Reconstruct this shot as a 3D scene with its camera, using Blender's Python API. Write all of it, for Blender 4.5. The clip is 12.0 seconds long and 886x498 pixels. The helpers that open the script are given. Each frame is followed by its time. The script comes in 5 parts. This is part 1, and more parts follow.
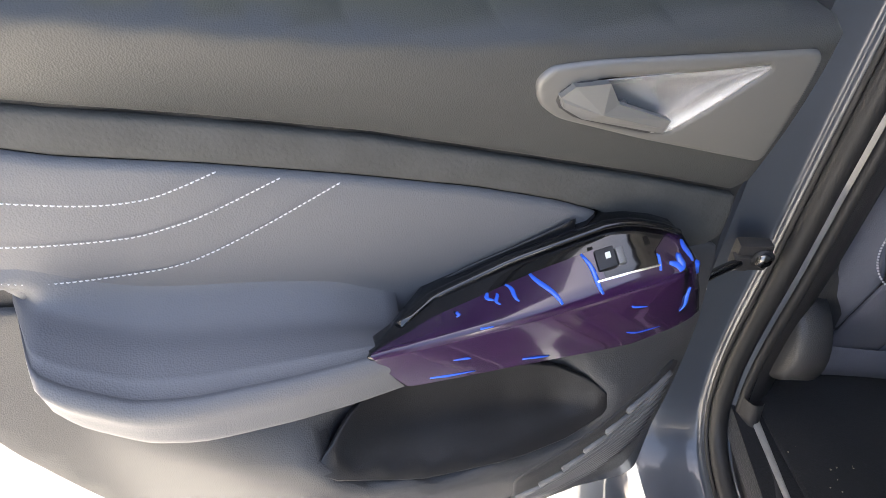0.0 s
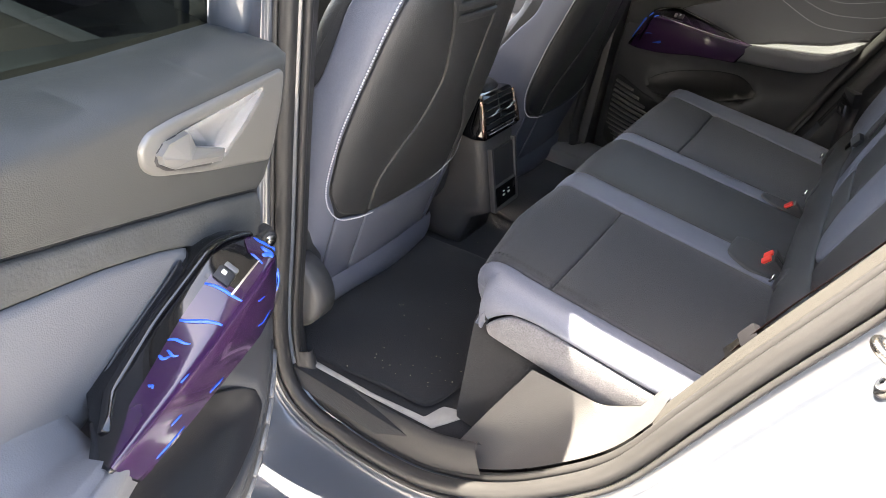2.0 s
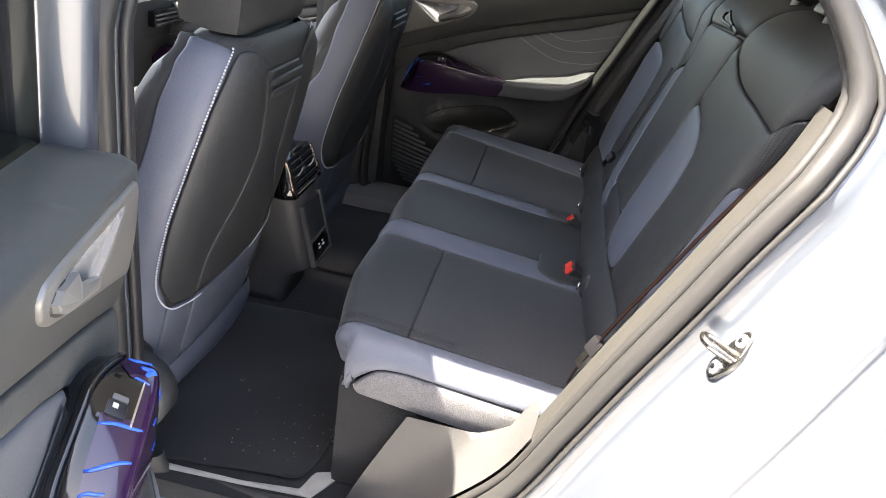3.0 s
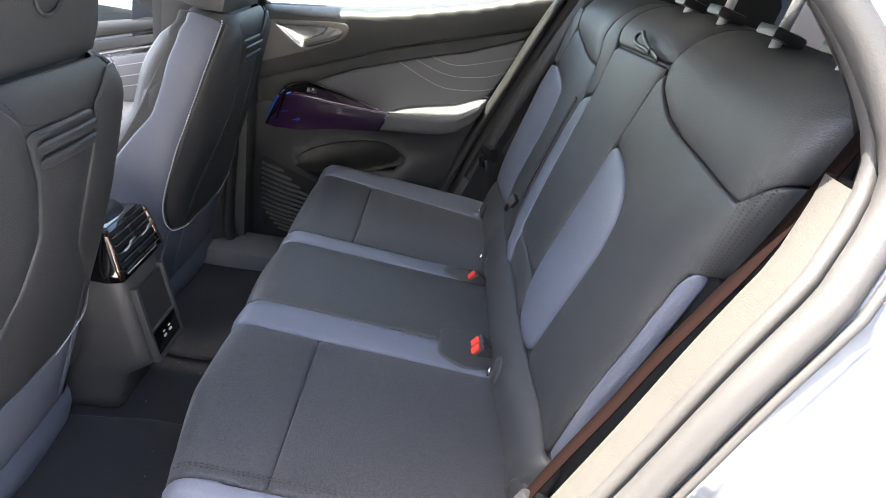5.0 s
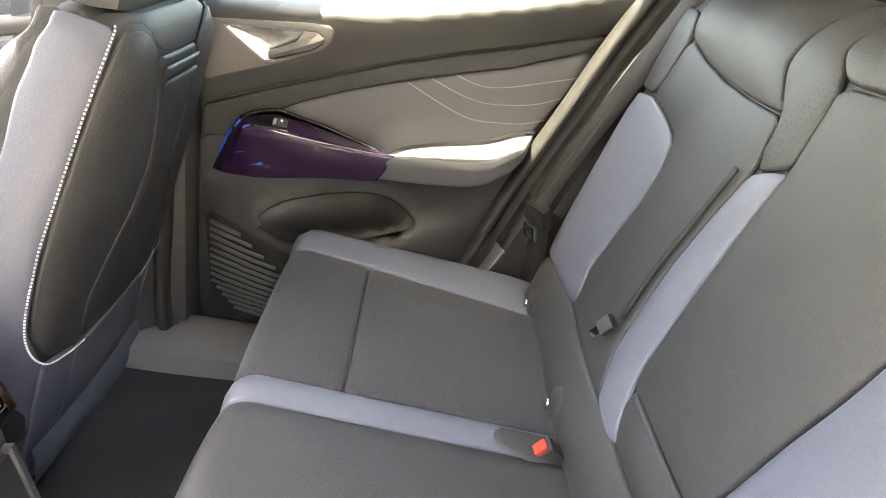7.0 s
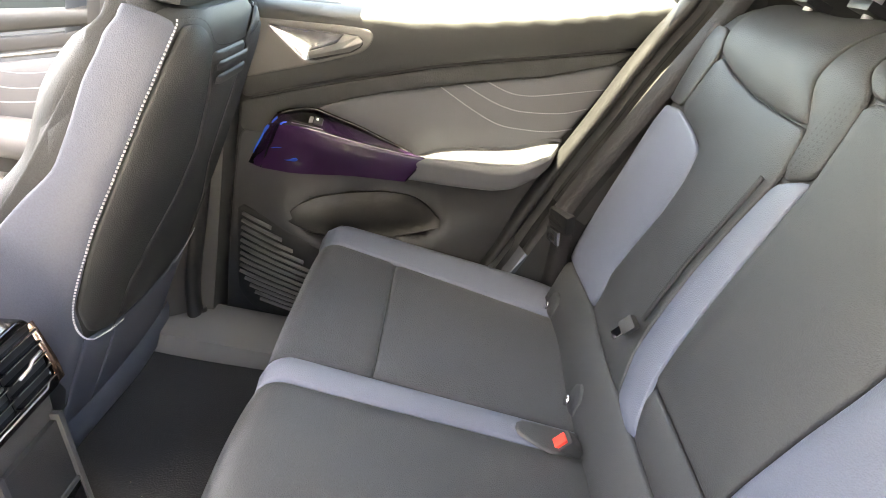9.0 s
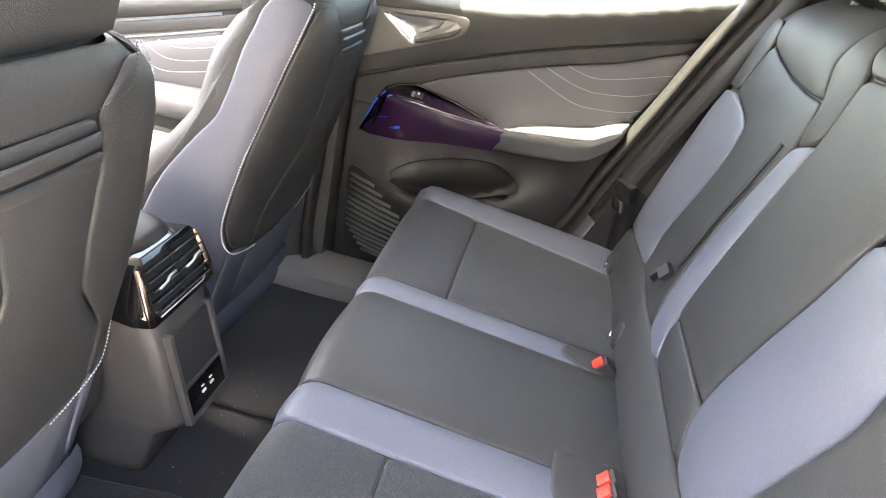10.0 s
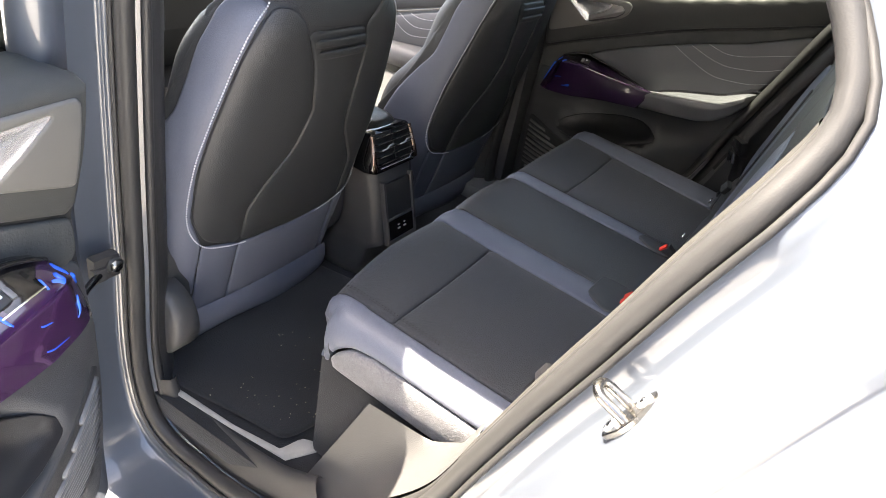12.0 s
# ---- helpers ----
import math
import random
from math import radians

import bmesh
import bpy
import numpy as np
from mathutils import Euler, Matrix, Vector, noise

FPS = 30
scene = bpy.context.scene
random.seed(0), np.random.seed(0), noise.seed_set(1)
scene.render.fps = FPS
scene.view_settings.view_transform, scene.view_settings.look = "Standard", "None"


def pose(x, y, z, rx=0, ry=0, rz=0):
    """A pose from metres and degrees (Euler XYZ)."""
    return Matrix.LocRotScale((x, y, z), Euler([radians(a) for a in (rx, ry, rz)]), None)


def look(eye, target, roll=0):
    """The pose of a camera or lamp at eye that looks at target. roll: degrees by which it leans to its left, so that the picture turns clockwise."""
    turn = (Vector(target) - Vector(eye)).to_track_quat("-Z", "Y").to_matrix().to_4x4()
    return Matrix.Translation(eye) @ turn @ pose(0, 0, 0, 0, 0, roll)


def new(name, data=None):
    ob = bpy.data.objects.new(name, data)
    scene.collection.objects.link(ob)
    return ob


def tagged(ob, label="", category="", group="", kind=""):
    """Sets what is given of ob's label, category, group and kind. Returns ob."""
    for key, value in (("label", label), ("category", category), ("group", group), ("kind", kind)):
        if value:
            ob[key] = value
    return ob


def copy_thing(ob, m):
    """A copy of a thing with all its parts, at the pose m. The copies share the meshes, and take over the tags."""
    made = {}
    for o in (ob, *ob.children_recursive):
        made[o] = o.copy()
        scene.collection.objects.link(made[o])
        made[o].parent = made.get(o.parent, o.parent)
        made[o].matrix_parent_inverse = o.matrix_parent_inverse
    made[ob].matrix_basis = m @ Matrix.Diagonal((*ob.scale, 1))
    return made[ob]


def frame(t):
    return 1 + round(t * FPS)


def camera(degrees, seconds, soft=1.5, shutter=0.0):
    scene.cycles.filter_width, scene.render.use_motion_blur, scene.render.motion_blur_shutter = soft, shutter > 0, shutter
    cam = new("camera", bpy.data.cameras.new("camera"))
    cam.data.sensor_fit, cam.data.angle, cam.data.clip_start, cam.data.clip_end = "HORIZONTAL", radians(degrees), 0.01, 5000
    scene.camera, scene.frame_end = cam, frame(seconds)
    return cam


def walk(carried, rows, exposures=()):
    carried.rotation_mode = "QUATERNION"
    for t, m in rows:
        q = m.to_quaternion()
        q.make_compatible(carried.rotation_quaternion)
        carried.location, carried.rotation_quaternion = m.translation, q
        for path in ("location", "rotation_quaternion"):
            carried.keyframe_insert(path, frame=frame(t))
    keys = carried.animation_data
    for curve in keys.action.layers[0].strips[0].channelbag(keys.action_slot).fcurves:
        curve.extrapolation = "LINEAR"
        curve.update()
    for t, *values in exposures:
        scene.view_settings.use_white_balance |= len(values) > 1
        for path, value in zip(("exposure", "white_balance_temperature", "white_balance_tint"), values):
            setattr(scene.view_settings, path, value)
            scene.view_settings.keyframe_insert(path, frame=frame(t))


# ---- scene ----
cam = camera(67.7, 12.0, soft=0.5)
PATH = [
    (0, (-1.097, -0.225, 1.231), (-1.129, 1.273, -0.094), 1.5),
    (0.5, (-1.11, -0.207, 1.225), (-1.016, 1.275, -0.114), 1.4),
    (1, (-1.18, -0.154, 1.211), (-0.435, 1.178, -0.081), 5.0),
    (1.5, (-1.244, -0.178, 1.224), (-0.053, 0.884, 0.019), 8.9),
    (2, (-1.325, -0.235, 1.265), (0.15, 0.556, 0.17), 8.7),
    (2.5, (-1.374, -0.216, 1.299), (0.29, 0.268, 0.3), 10.0),
    (3, (-1.387, -0.125, 1.316), (0.372, 0.067, 0.384), 9.6),
    (3.2, (-1.382, -0.096, 1.322), (0.392, 0.007, 0.404), 9.4),
    (4.8, (-1.171, -0.098, 1.296), (0.64, -0.207, 0.454), 9.0),
    (5, (-1.095, -0.127, 1.295), (0.714, -0.216, 0.448), 9.6),
    (5.5, (-0.943, -0.14, 1.286), (0.861, -0.222, 0.425), 10.4),
    (6, (-0.786, -0.088, 1.263), (1.016, -0.231, 0.408), 10.6),
    (6.5, (-0.644, -0.046, 1.241), (1.159, -0.243, 0.398), 11.5),
    (7, (-0.522, -0.032, 1.239), (1.276, -0.188, 0.377), 10.6),
    (7.2, (-0.492, -0.038, 1.237), (1.303, -0.164, 0.363), 10.7),
    (8.8, (-0.525, -0.007, 1.228), (1.286, -0.127, 0.387), 12.2),
    (9, (-0.563, -0.005, 1.231), (1.249, -0.126, 0.393), 12.6),
    (9.5, (-0.681, -0.012, 1.241), (1.128, -0.078, 0.391), 12.5),
    (10, (-0.768, -0.061, 1.249), (1.009, 0.102, 0.347), 12.6),
    (10.5, (-0.855, -0.156, 1.256), (0.837, 0.305, 0.294), 13.3),
    (11, (-0.974, -0.22, 1.258), (0.657, 0.386, 0.272), 13.0),
    (11.5, (-1.128, -0.301, 1.269), (0.462, 0.384, 0.267), 12.1),
    (12, (-1.226, -0.405, 1.306), (0.323, 0.363, 0.299), 11.5),
]
walk(cam, [(t, look(eye, target, roll)) for t, eye, target, roll in PATH], [
    (0, 3.0, 7500, 10), (0.6, 3.05, 7550, 10), (1.2, 3.75, 7700, 10), (1.6, 3.95, 7800, 10), (2.0, 3.9, 7800, 10), (2.5, 3.65, 7600, 10), (3.2, 3.6, 7500, 10), (5.0, 4.3, 7100, 10), (5.5, 4.9, 7800, 10),
    (6.0, 5.2, 8300, 10), (6.5, 5.45, 8900, 10), (7.2, 5.45, 9100, 10), (9.0, 5.45, 8800, 10), (9.5, 5.45, 8500, 11), (10.0, 5.35, 8400, 11), (10.6, 5.5, 8600, 12), (11.2, 5.35, 8500, 12), (11.6, 4.55, 7800, 10), (12, 3.7, 7700, 10)])

# ---- world, sun and exposure ----
SUN_FROM = Vector((-0.05, 0.45, 0.90)).normalized()
world = bpy.data.worlds.new("world")
scene.world = world
world.use_nodes = True
wn = world.node_tree.nodes
sky = wn.new("ShaderNodeTexSky")
sky.sky_type, sky.sun_disc = "NISHITA", False
sky.sun_elevation = math.asin(SUN_FROM.z)
sky.sun_rotation = math.atan2(SUN_FROM.x, SUN_FROM.y)
sky.air_density, sky.dust_density, sky.ozone_density = 0.8, 2.5, 0.6
wn["Background"].inputs["Strength"].default_value = 0.15
world.node_tree.links.new(sky.outputs["Color"], wn["Background"].inputs["Color"])
sun = new("sun", bpy.data.lights.new("sun", "SUN"))
sun.data.energy, sun.data.angle, sun.data.color = 4.2, radians(0.5), (1.0, 0.95, 0.88)
sun.matrix_world = look(SUN_FROM * 20, (0, 0, 0))


# ---- materials ----
def material(name, colour, rough=0.5, metal=0.0, grain=0.0, grain_size=600.0, mottle=0.1, mottle_size=6.0, coat=0.0, ior=1.45, grain_kind="voronoi", sheen=0.0, speck=0.0, speck_size=300.0):
    """A surface with its colour varied at a large scale and relief at a fine one."""
    m = bpy.data.materials.new(name)
    m.use_nodes = True
    nt = m.node_tree
    b = nt.nodes["Principled BSDF"]
    b.inputs["Roughness"].default_value, b.inputs["Metallic"].default_value = rough, metal
    b.inputs["Coat Weight"].default_value, b.inputs["IOR"].default_value = coat, ior
    b.inputs["Coat Roughness"].default_value = 0.04
    b.inputs["Sheen Weight"].default_value = sheen
    tc = nt.nodes.new("ShaderNodeTexCoord")
    n1 = nt.nodes.new("ShaderNodeTexNoise")
    n1.inputs["Scale"].default_value, n1.inputs["Detail"].default_value = mottle_size, 5
    nt.links.new(tc.outputs["Object"], n1.inputs["Vector"])
    ramp = nt.nodes.new("ShaderNodeMix")
    ramp.data_type = "RGBA"
    lo = [c * (1 - mottle) for c in colour]
    hi = [min(1, c * (1 + mottle)) for c in colour]
    ramp.inputs[6].default_value, ramp.inputs[7].default_value = (*lo, 1), (*hi, 1)
    nt.links.new(n1.outputs["Fac"], ramp.inputs[0])
    colour_out = ramp.outputs[2]
    if speck:
        n2 = nt.nodes.new("ShaderNodeTexNoise")
        n2.inputs["Scale"].default_value, n2.inputs["Detail"].default_value = speck_size, 2
        nt.links.new(tc.outputs["Object"], n2.inputs["Vector"])
        r2 = nt.nodes.new("ShaderNodeMapRange")
        r2.inputs[1].default_value, r2.inputs[2].default_value, r2.inputs[3].default_value, r2.inputs[4].default_value = 0.3, 0.7, 1 - speck, 1 + speck
        nt.links.new(n2.outputs["Fac"], r2.inputs[0])
        mul = nt.nodes.new("ShaderNodeMix")
        mul.data_type, mul.blend_type = "RGBA", "MULTIPLY"
        mul.inputs[0].default_value = 1
        nt.links.new(colour_out, mul.inputs[6])
        nt.links.new(r2.outputs[0], mul.inputs[7])
        colour_out = mul.outputs[2]
    nt.links.new(colour_out, b.inputs["Base Color"])
    mr = nt.nodes.new("ShaderNodeMapRange")
    mr.inputs[3].default_value, mr.inputs[4].default_value = max(0.02, rough - 0.08), min(1, rough + 0.08)
    nt.links.new(n1.outputs["Fac"], mr.inputs[0])
    nt.links.new(mr.outputs[0], b.inputs["Roughness"])
    if grain:
        g = nt.nodes.new("ShaderNodeTexVoronoi" if grain_kind == "voronoi" else "ShaderNodeTexNoise")
        g.inputs["Scale"].default_value = grain_size
        nt.links.new(tc.outputs["Object"], g.inputs["Vector"])
        bump = nt.nodes.new("ShaderNodeBump")
        bump.inputs["Strength"].default_value, bump.inputs["Distance"].default_value = grain, 0.001
        nt.links.new(g.outputs[0], bump.inputs["Height"])
        nt.links.new(bump.outputs[0], b.inputs["Normal"])
    return m


M = {
    "dark_leather": material("dark_leather", (0.036, 0.038, 0.041), 0.50, grain=0.3, grain_size=600, speck=0.12, speck_size=420),
    "blue_leather": material("blue_leather", (0.106, 0.118, 0.156), 0.46, grain=0.25, grain_size=600, mottle=0.06, speck=0.06, speck_size=420),
    "dark_cloth": material("dark_cloth", (0.026, 0.029, 0.035), 0.70, grain=0.5, grain_size=420, sheen=0.12, speck=0.32, speck_size=330),
    "grey_leather": material("grey_leather", (0.114, 0.117, 0.128), 0.48, grain=0.2, grain_size=700, mottle=0.06),
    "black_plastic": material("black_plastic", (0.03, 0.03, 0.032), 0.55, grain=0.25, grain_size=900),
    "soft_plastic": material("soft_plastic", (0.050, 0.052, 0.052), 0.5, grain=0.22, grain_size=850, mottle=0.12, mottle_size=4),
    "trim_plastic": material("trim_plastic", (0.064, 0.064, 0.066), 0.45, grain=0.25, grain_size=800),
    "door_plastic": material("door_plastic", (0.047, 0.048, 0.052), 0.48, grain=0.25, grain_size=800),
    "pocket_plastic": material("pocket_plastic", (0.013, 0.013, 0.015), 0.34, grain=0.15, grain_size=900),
    "console_plastic": material("console_plastic", (0.058, 0.057, 0.058), 0.45, grain=0.25, grain_size=800),
    "slat_plastic": material("slat_plastic", (0.13, 0.13, 0.135), 0.40, grain=0.2, grain_size=800),
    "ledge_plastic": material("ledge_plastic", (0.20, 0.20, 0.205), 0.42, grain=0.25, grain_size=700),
    "suede": material("suede", (0.055, 0.057, 0.057), 0.75, grain=0.6, grain_size=260, mottle=0.35, mottle_size=30, grain_kind="noise"),
    "gloss_black": material("gloss_black", (0.006, 0.006, 0.007), 0.08, coat=0.6),
    "purple_film": material("purple_film", (0.030, 0.010, 0.042), 0.16, coat=0.8, mottle=0.15, mottle_size=20),
    "blue_film": material("blue_film", (0.02, 0.13, 0.75), 0.18, coat=0.8),
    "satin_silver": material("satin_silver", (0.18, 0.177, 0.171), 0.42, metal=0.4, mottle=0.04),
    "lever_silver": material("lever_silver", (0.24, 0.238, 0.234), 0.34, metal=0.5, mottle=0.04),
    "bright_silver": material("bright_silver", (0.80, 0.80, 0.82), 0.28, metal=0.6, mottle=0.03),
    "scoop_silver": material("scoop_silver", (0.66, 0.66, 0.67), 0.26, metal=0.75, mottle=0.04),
    "paint": material("paint", (0.076, 0.089, 0.112), 0.36, metal=0.15, coat=0.9, mottle=0.03),
    "rubber": material("rubber", (0.028, 0.028, 0.029), 0.5, grain=0.1),
    "carpet": material("carpet", (0.0075, 0.0085, 0.0115), 0.95, grain=1.0, grain_size=350, grain_kind="noise", mottle=0.35, mottle_size=14, sheen=0.2, speck=0.4, speck_size=500),
    # speckled grey carpet, its base colour raised to stand for sunlight on it
    "lit_grey_carpet": material("lit_grey_carpet", (0.30, 0.295, 0.28), 0.95, grain=1.0, grain_size=500, grain_kind="noise", mottle=0.2, mottle_size=60),
    "plush": material("plush", (0.13, 0.13, 0.14), 0.95, speck=0.3, speck_size=450, grain=0.9, grain_size=420, grain_kind="noise", mottle=0.3, mottle_size=90, sheen=0.3),
    "felt": material("felt", (0.023, 0.0225, 0.021), 0.9, grain=0.6, grain_size=700, grain_kind="noise"),
    "headliner": material("headliner", (0.60, 0.60, 0.58), 0.9, grain=0.4, grain_size=500, grain_kind="noise"),
    # brown webbing of the near belt, partial shade put into its darker colour
    "shaded_brown_webbing": material("shaded_brown_webbing", (0.0050, 0.0026, 0.0024), 0.85, grain=0.2, grain_size=900, ior=1.08),
    "webbing": material("webbing", (0.017, 0.016, 0.019), 0.6, grain=0.5, grain_size=900),
    "red_plastic": material("red_plastic", (0.75, 0.05, 0.035), 0.4),
    "chrome": material("chrome", (0.85, 0.85, 0.86), 0.08, metal=1.0, mottle=0.02),
    "steel": material("steel", (0.27, 0.26, 0.245), 0.28, metal=1.0),
    "copper": material("copper", (0.80, 0.55, 0.42), 0.25, metal=1.0),
    "thread": material("thread", (0.55, 0.56, 0.60), 0.7),
    "dark_thread": material("dark_thread", (0.02, 0.02, 0.022), 0.7),
    "white_plastic": material("white_plastic", (0.8, 0.8, 0.78), 0.4),
    "concrete": material("concrete", (0.52, 0.51, 0.49), 0.9, grain=0.5, grain_size=120, grain_kind="noise", mottle=0.12, mottle_size=1.5),
    "render": material("render", (0.32, 0.308, 0.29), 0.9, grain=0.4, grain_size=90, grain_kind="noise", mottle=0.15, mottle_size=0.8),
    "grit": material("grit", (0.28, 0.25, 0.18), 0.8),
}


def glass_material(name, tint):
    """Thin window glass: clear or tinted, with a glossy reflection."""
    m = bpy.data.materials.new(name)
    m.use_nodes = True
    nt = m.node_tree
    nt.nodes.remove(nt.nodes["Principled BSDF"])
    clear, shine, mix, facing, fifth, fres = (nt.nodes.new(k) for k in ("ShaderNodeBsdfTransparent", "ShaderNodeBsdfGlossy", "ShaderNodeMixShader", "ShaderNodeLayerWeight", "ShaderNodeMath", "ShaderNodeMapRange"))
    clear.inputs["Color"].default_value = (*tint, 1)
    shine.inputs["Roughness"].default_value = 0.02
    fifth.operation = "POWER"
    fifth.inputs[1].default_value = 5
    fres.inputs[3].default_value, fres.inputs[4].default_value = 0.05, 1.0
    nt.links.new(facing.outputs["Facing"], fifth.inputs[0])
    nt.links.new(fifth.outputs[0], fres.inputs[0])
    nt.links.new(fres.outputs[0], mix.inputs[0])
    nt.links.new(clear.outputs[0], mix.inputs[1])
    nt.links.new(shine.outputs[0], mix.inputs[2])
    nt.links.new(mix.outputs[0], nt.nodes["Material Output"].inputs["Surface"])
    return m


M["glass"] = glass_material("glass", (0.36, 0.395, 0.38))
M["dark_glass"] = glass_material("dark_glass", (0.018, 0.022, 0.020))


# ---- mesh tools ----
def link_mesh(name, verts, faces, mat, parent=None, label="", smooth=True):
    me = bpy.data.meshes.new(name)
    me.from_pydata([tuple(map(float, v)) for v in verts], [], [tuple(map(int, f)) for f in faces])
    me.validate()
    if smooth:
        me.polygons.foreach_set("use_smooth", [True] * len(me.polygons))
    me.materials.append(M[mat])
    ob = new(name, me)
    if parent is not None:
        ob.parent = parent
    if label:
        tagged(ob, label)
    return ob


def thing(name, label, category, group="", kind="", at=(0, 0, 0)):
    """An empty at the base of a thing, for its parts."""
    ob = new(name)
    ob.location = at
    ob.empty_display_size = 0.05
    return tagged(ob, label, category, group, kind)


def smooth_line(pts, per=8, closed=False):
    """A Catmull-Rom curve through the points."""
    p = np.array(pts, float)
    n = len(p)
    out = []
    for i in range(n if closed else n - 1):
        a, b = p[i], p[(i + 1) % n]
        z = p[(i - 1) % n] if closed or i else 2 * a - b
        c = p[(i + 2) % n] if closed or i + 2 < n else 2 * b - a
        for k in range(per):
            t = k / per
            out.append(0.5 * (2 * a + (b - z) * t + (2 * z - 5 * a + 4 * b - c) * t * t + (3 * a - z - 3 * b + c) * t ** 3))
    if not closed:
        out.append(p[-1])
    return np.array(out)


def resample(pts, step, closed=False):
    p = np.array(pts, float)
    if closed:
        p = np.vstack([p, p[:1]])
    seg = np.linalg.norm(np.diff(p, axis=0), axis=1)
    s = np.r_[0, np.cumsum(seg)]
    n = max(3, int(round(s[-1] / step)))
    q = np.linspace(0, s[-1], n + 1)
    out = np.stack([np.interp(q, s, p[:, k]) for k in range(p.shape[1])], 1)
    return out[:-1] if closed else out


def rounded(poly, r, per=5):
    """A closed polygon with its corners rounded."""
    p = np.array(poly, float)
    out = []
    n = len(p)
    rr = r if isinstance(r, (list, tuple)) else [r] * n
    for i in range(n):
        a, b, c = p[i - 1], p[i], p[(i + 1) % n]
        la, lc = np.linalg.norm(a - b), np.linalg.norm(c - b)
        k = min(rr[i], la * 0.45, lc * 0.45)
        s, e = b + (a - b) / la * k, b + (c - b) / lc * k
        for j in range(per + 1):
            t = j / per
            out.append((1 - t) ** 2 * s + 2 * t * (1 - t) * b + t * t * e)
    return np.array(out)


def edge_distance(pts, poly):
    """Distance of points to a closed polygon, positive inside."""
    a, b = poly, np.roll(poly, -1, 0)
    d = b - a
    ll = np.maximum((d ** 2).sum(1), 1e-14)
    rel = pts[:, None] - a[None]
    t = np.clip((rel * d[None]).sum(2) / ll, 0, 1)
    dist = np.sqrt(((rel - t[..., None] * d[None]) ** 2).sum(2)).min(1)
    ya, yb = a[:, 1], b[:, 1]
    y = pts[:, 1][:, None]
    cross = (ya > y) != (yb > y)
    xi = (b[:, 0] - a[:, 0]) * (y - ya) / np.where(yb == ya, 1e-12, yb - ya) + a[:, 0]
    inside = (cross & (pts[:, 0][:, None] < xi)).sum(1) % 2 == 1
    return np.where(inside, dist, -dist)


def on_surface(surf, uv, h=0.0):
    uv = np.array(uv, float)
    e = 1e-4
    p = surf(uv[:, 0], uv[:, 1])
    du = surf(uv[:, 0] + e, uv[:, 1]) - p
    dv = surf(uv[:, 0], uv[:, 1] + e) - p
    n = np.cross(du, dv)
    n /= np.maximum(np.linalg.norm(n, axis=1, keepdims=True), 1e-12)
    return p + n * np.reshape(h, (-1, 1)) if np.ndim(h) else p + n * h


def pad(name, outline, surf, mat, parent, r=0.006, depth=0.008, crown=0.0, crown_width=0.05, res=0.02, lift=0.0, label="", dents=None):
    """A soft panel: the outline (u, v) lies on the surface, rolls down at its edge and swells to the middle."""
    from_outline = resample(outline, min(res, 0.012), True)
    area = 0.5 * np.sum(from_outline[:, 0] * np.roll(from_outline[:, 1], -1) - np.roll(from_outline[:, 0], -1) * from_outline[:, 1])
    o = from_outline if area > 0 else from_outline[::-1]
    tang = np.roll(o, -1, 0) - np.roll(o, 1, 0)
    tang /= np.maximum(np.linalg.norm(tang, axis=1, keepdims=True), 1e-12)
    inward = np.stack([-tang[:, 1], tang[:, 0]], 1)
    pts = [o]
    for k in (0.12, 0.45, 1.0):
        ring = o + inward * r * k
        pts.append(ring[edge_distance(ring, o) > 0.93 * r * k])
    lo, hi = o.min(0), o.max(0)
    gx, gy = np.meshgrid(np.arange(lo[0] + res * 0.5, hi[0], res), np.arange(lo[1] + res * 0.5, hi[1], res))
    grid = np.stack([gx.ravel(), gy.ravel()], 1)
    if len(grid):
        pts.append(grid[edge_distance(grid, o) > r + 0.35 * res])
    p = np.vstack(pts)
    n = len(o)
    from mathutils.geometry import delaunay_2d_cdt
    vs, _, fs, _, _, _ = delaunay_2d_cdt([Vector(q) for q in p], [(i, (i + 1) % n) for i in range(n)], [], 1, 1e-7)
    uv = np.array([(v[0], v[1]) for v in vs])
    d = np.maximum(edge_distance(uv, o), 0)
    k = np.minimum(d / r, 1)
    h = lift - depth + depth * np.sqrt(np.maximum(0, 1 - (1 - k) ** 2)) + crown * (1 - np.exp(-d / crown_width))
    if dents is not None:
        h = h + dents(uv[:, 0], uv[:, 1])
    return link_mesh(name, on_surface(surf, uv, h), fs, mat, parent, label)


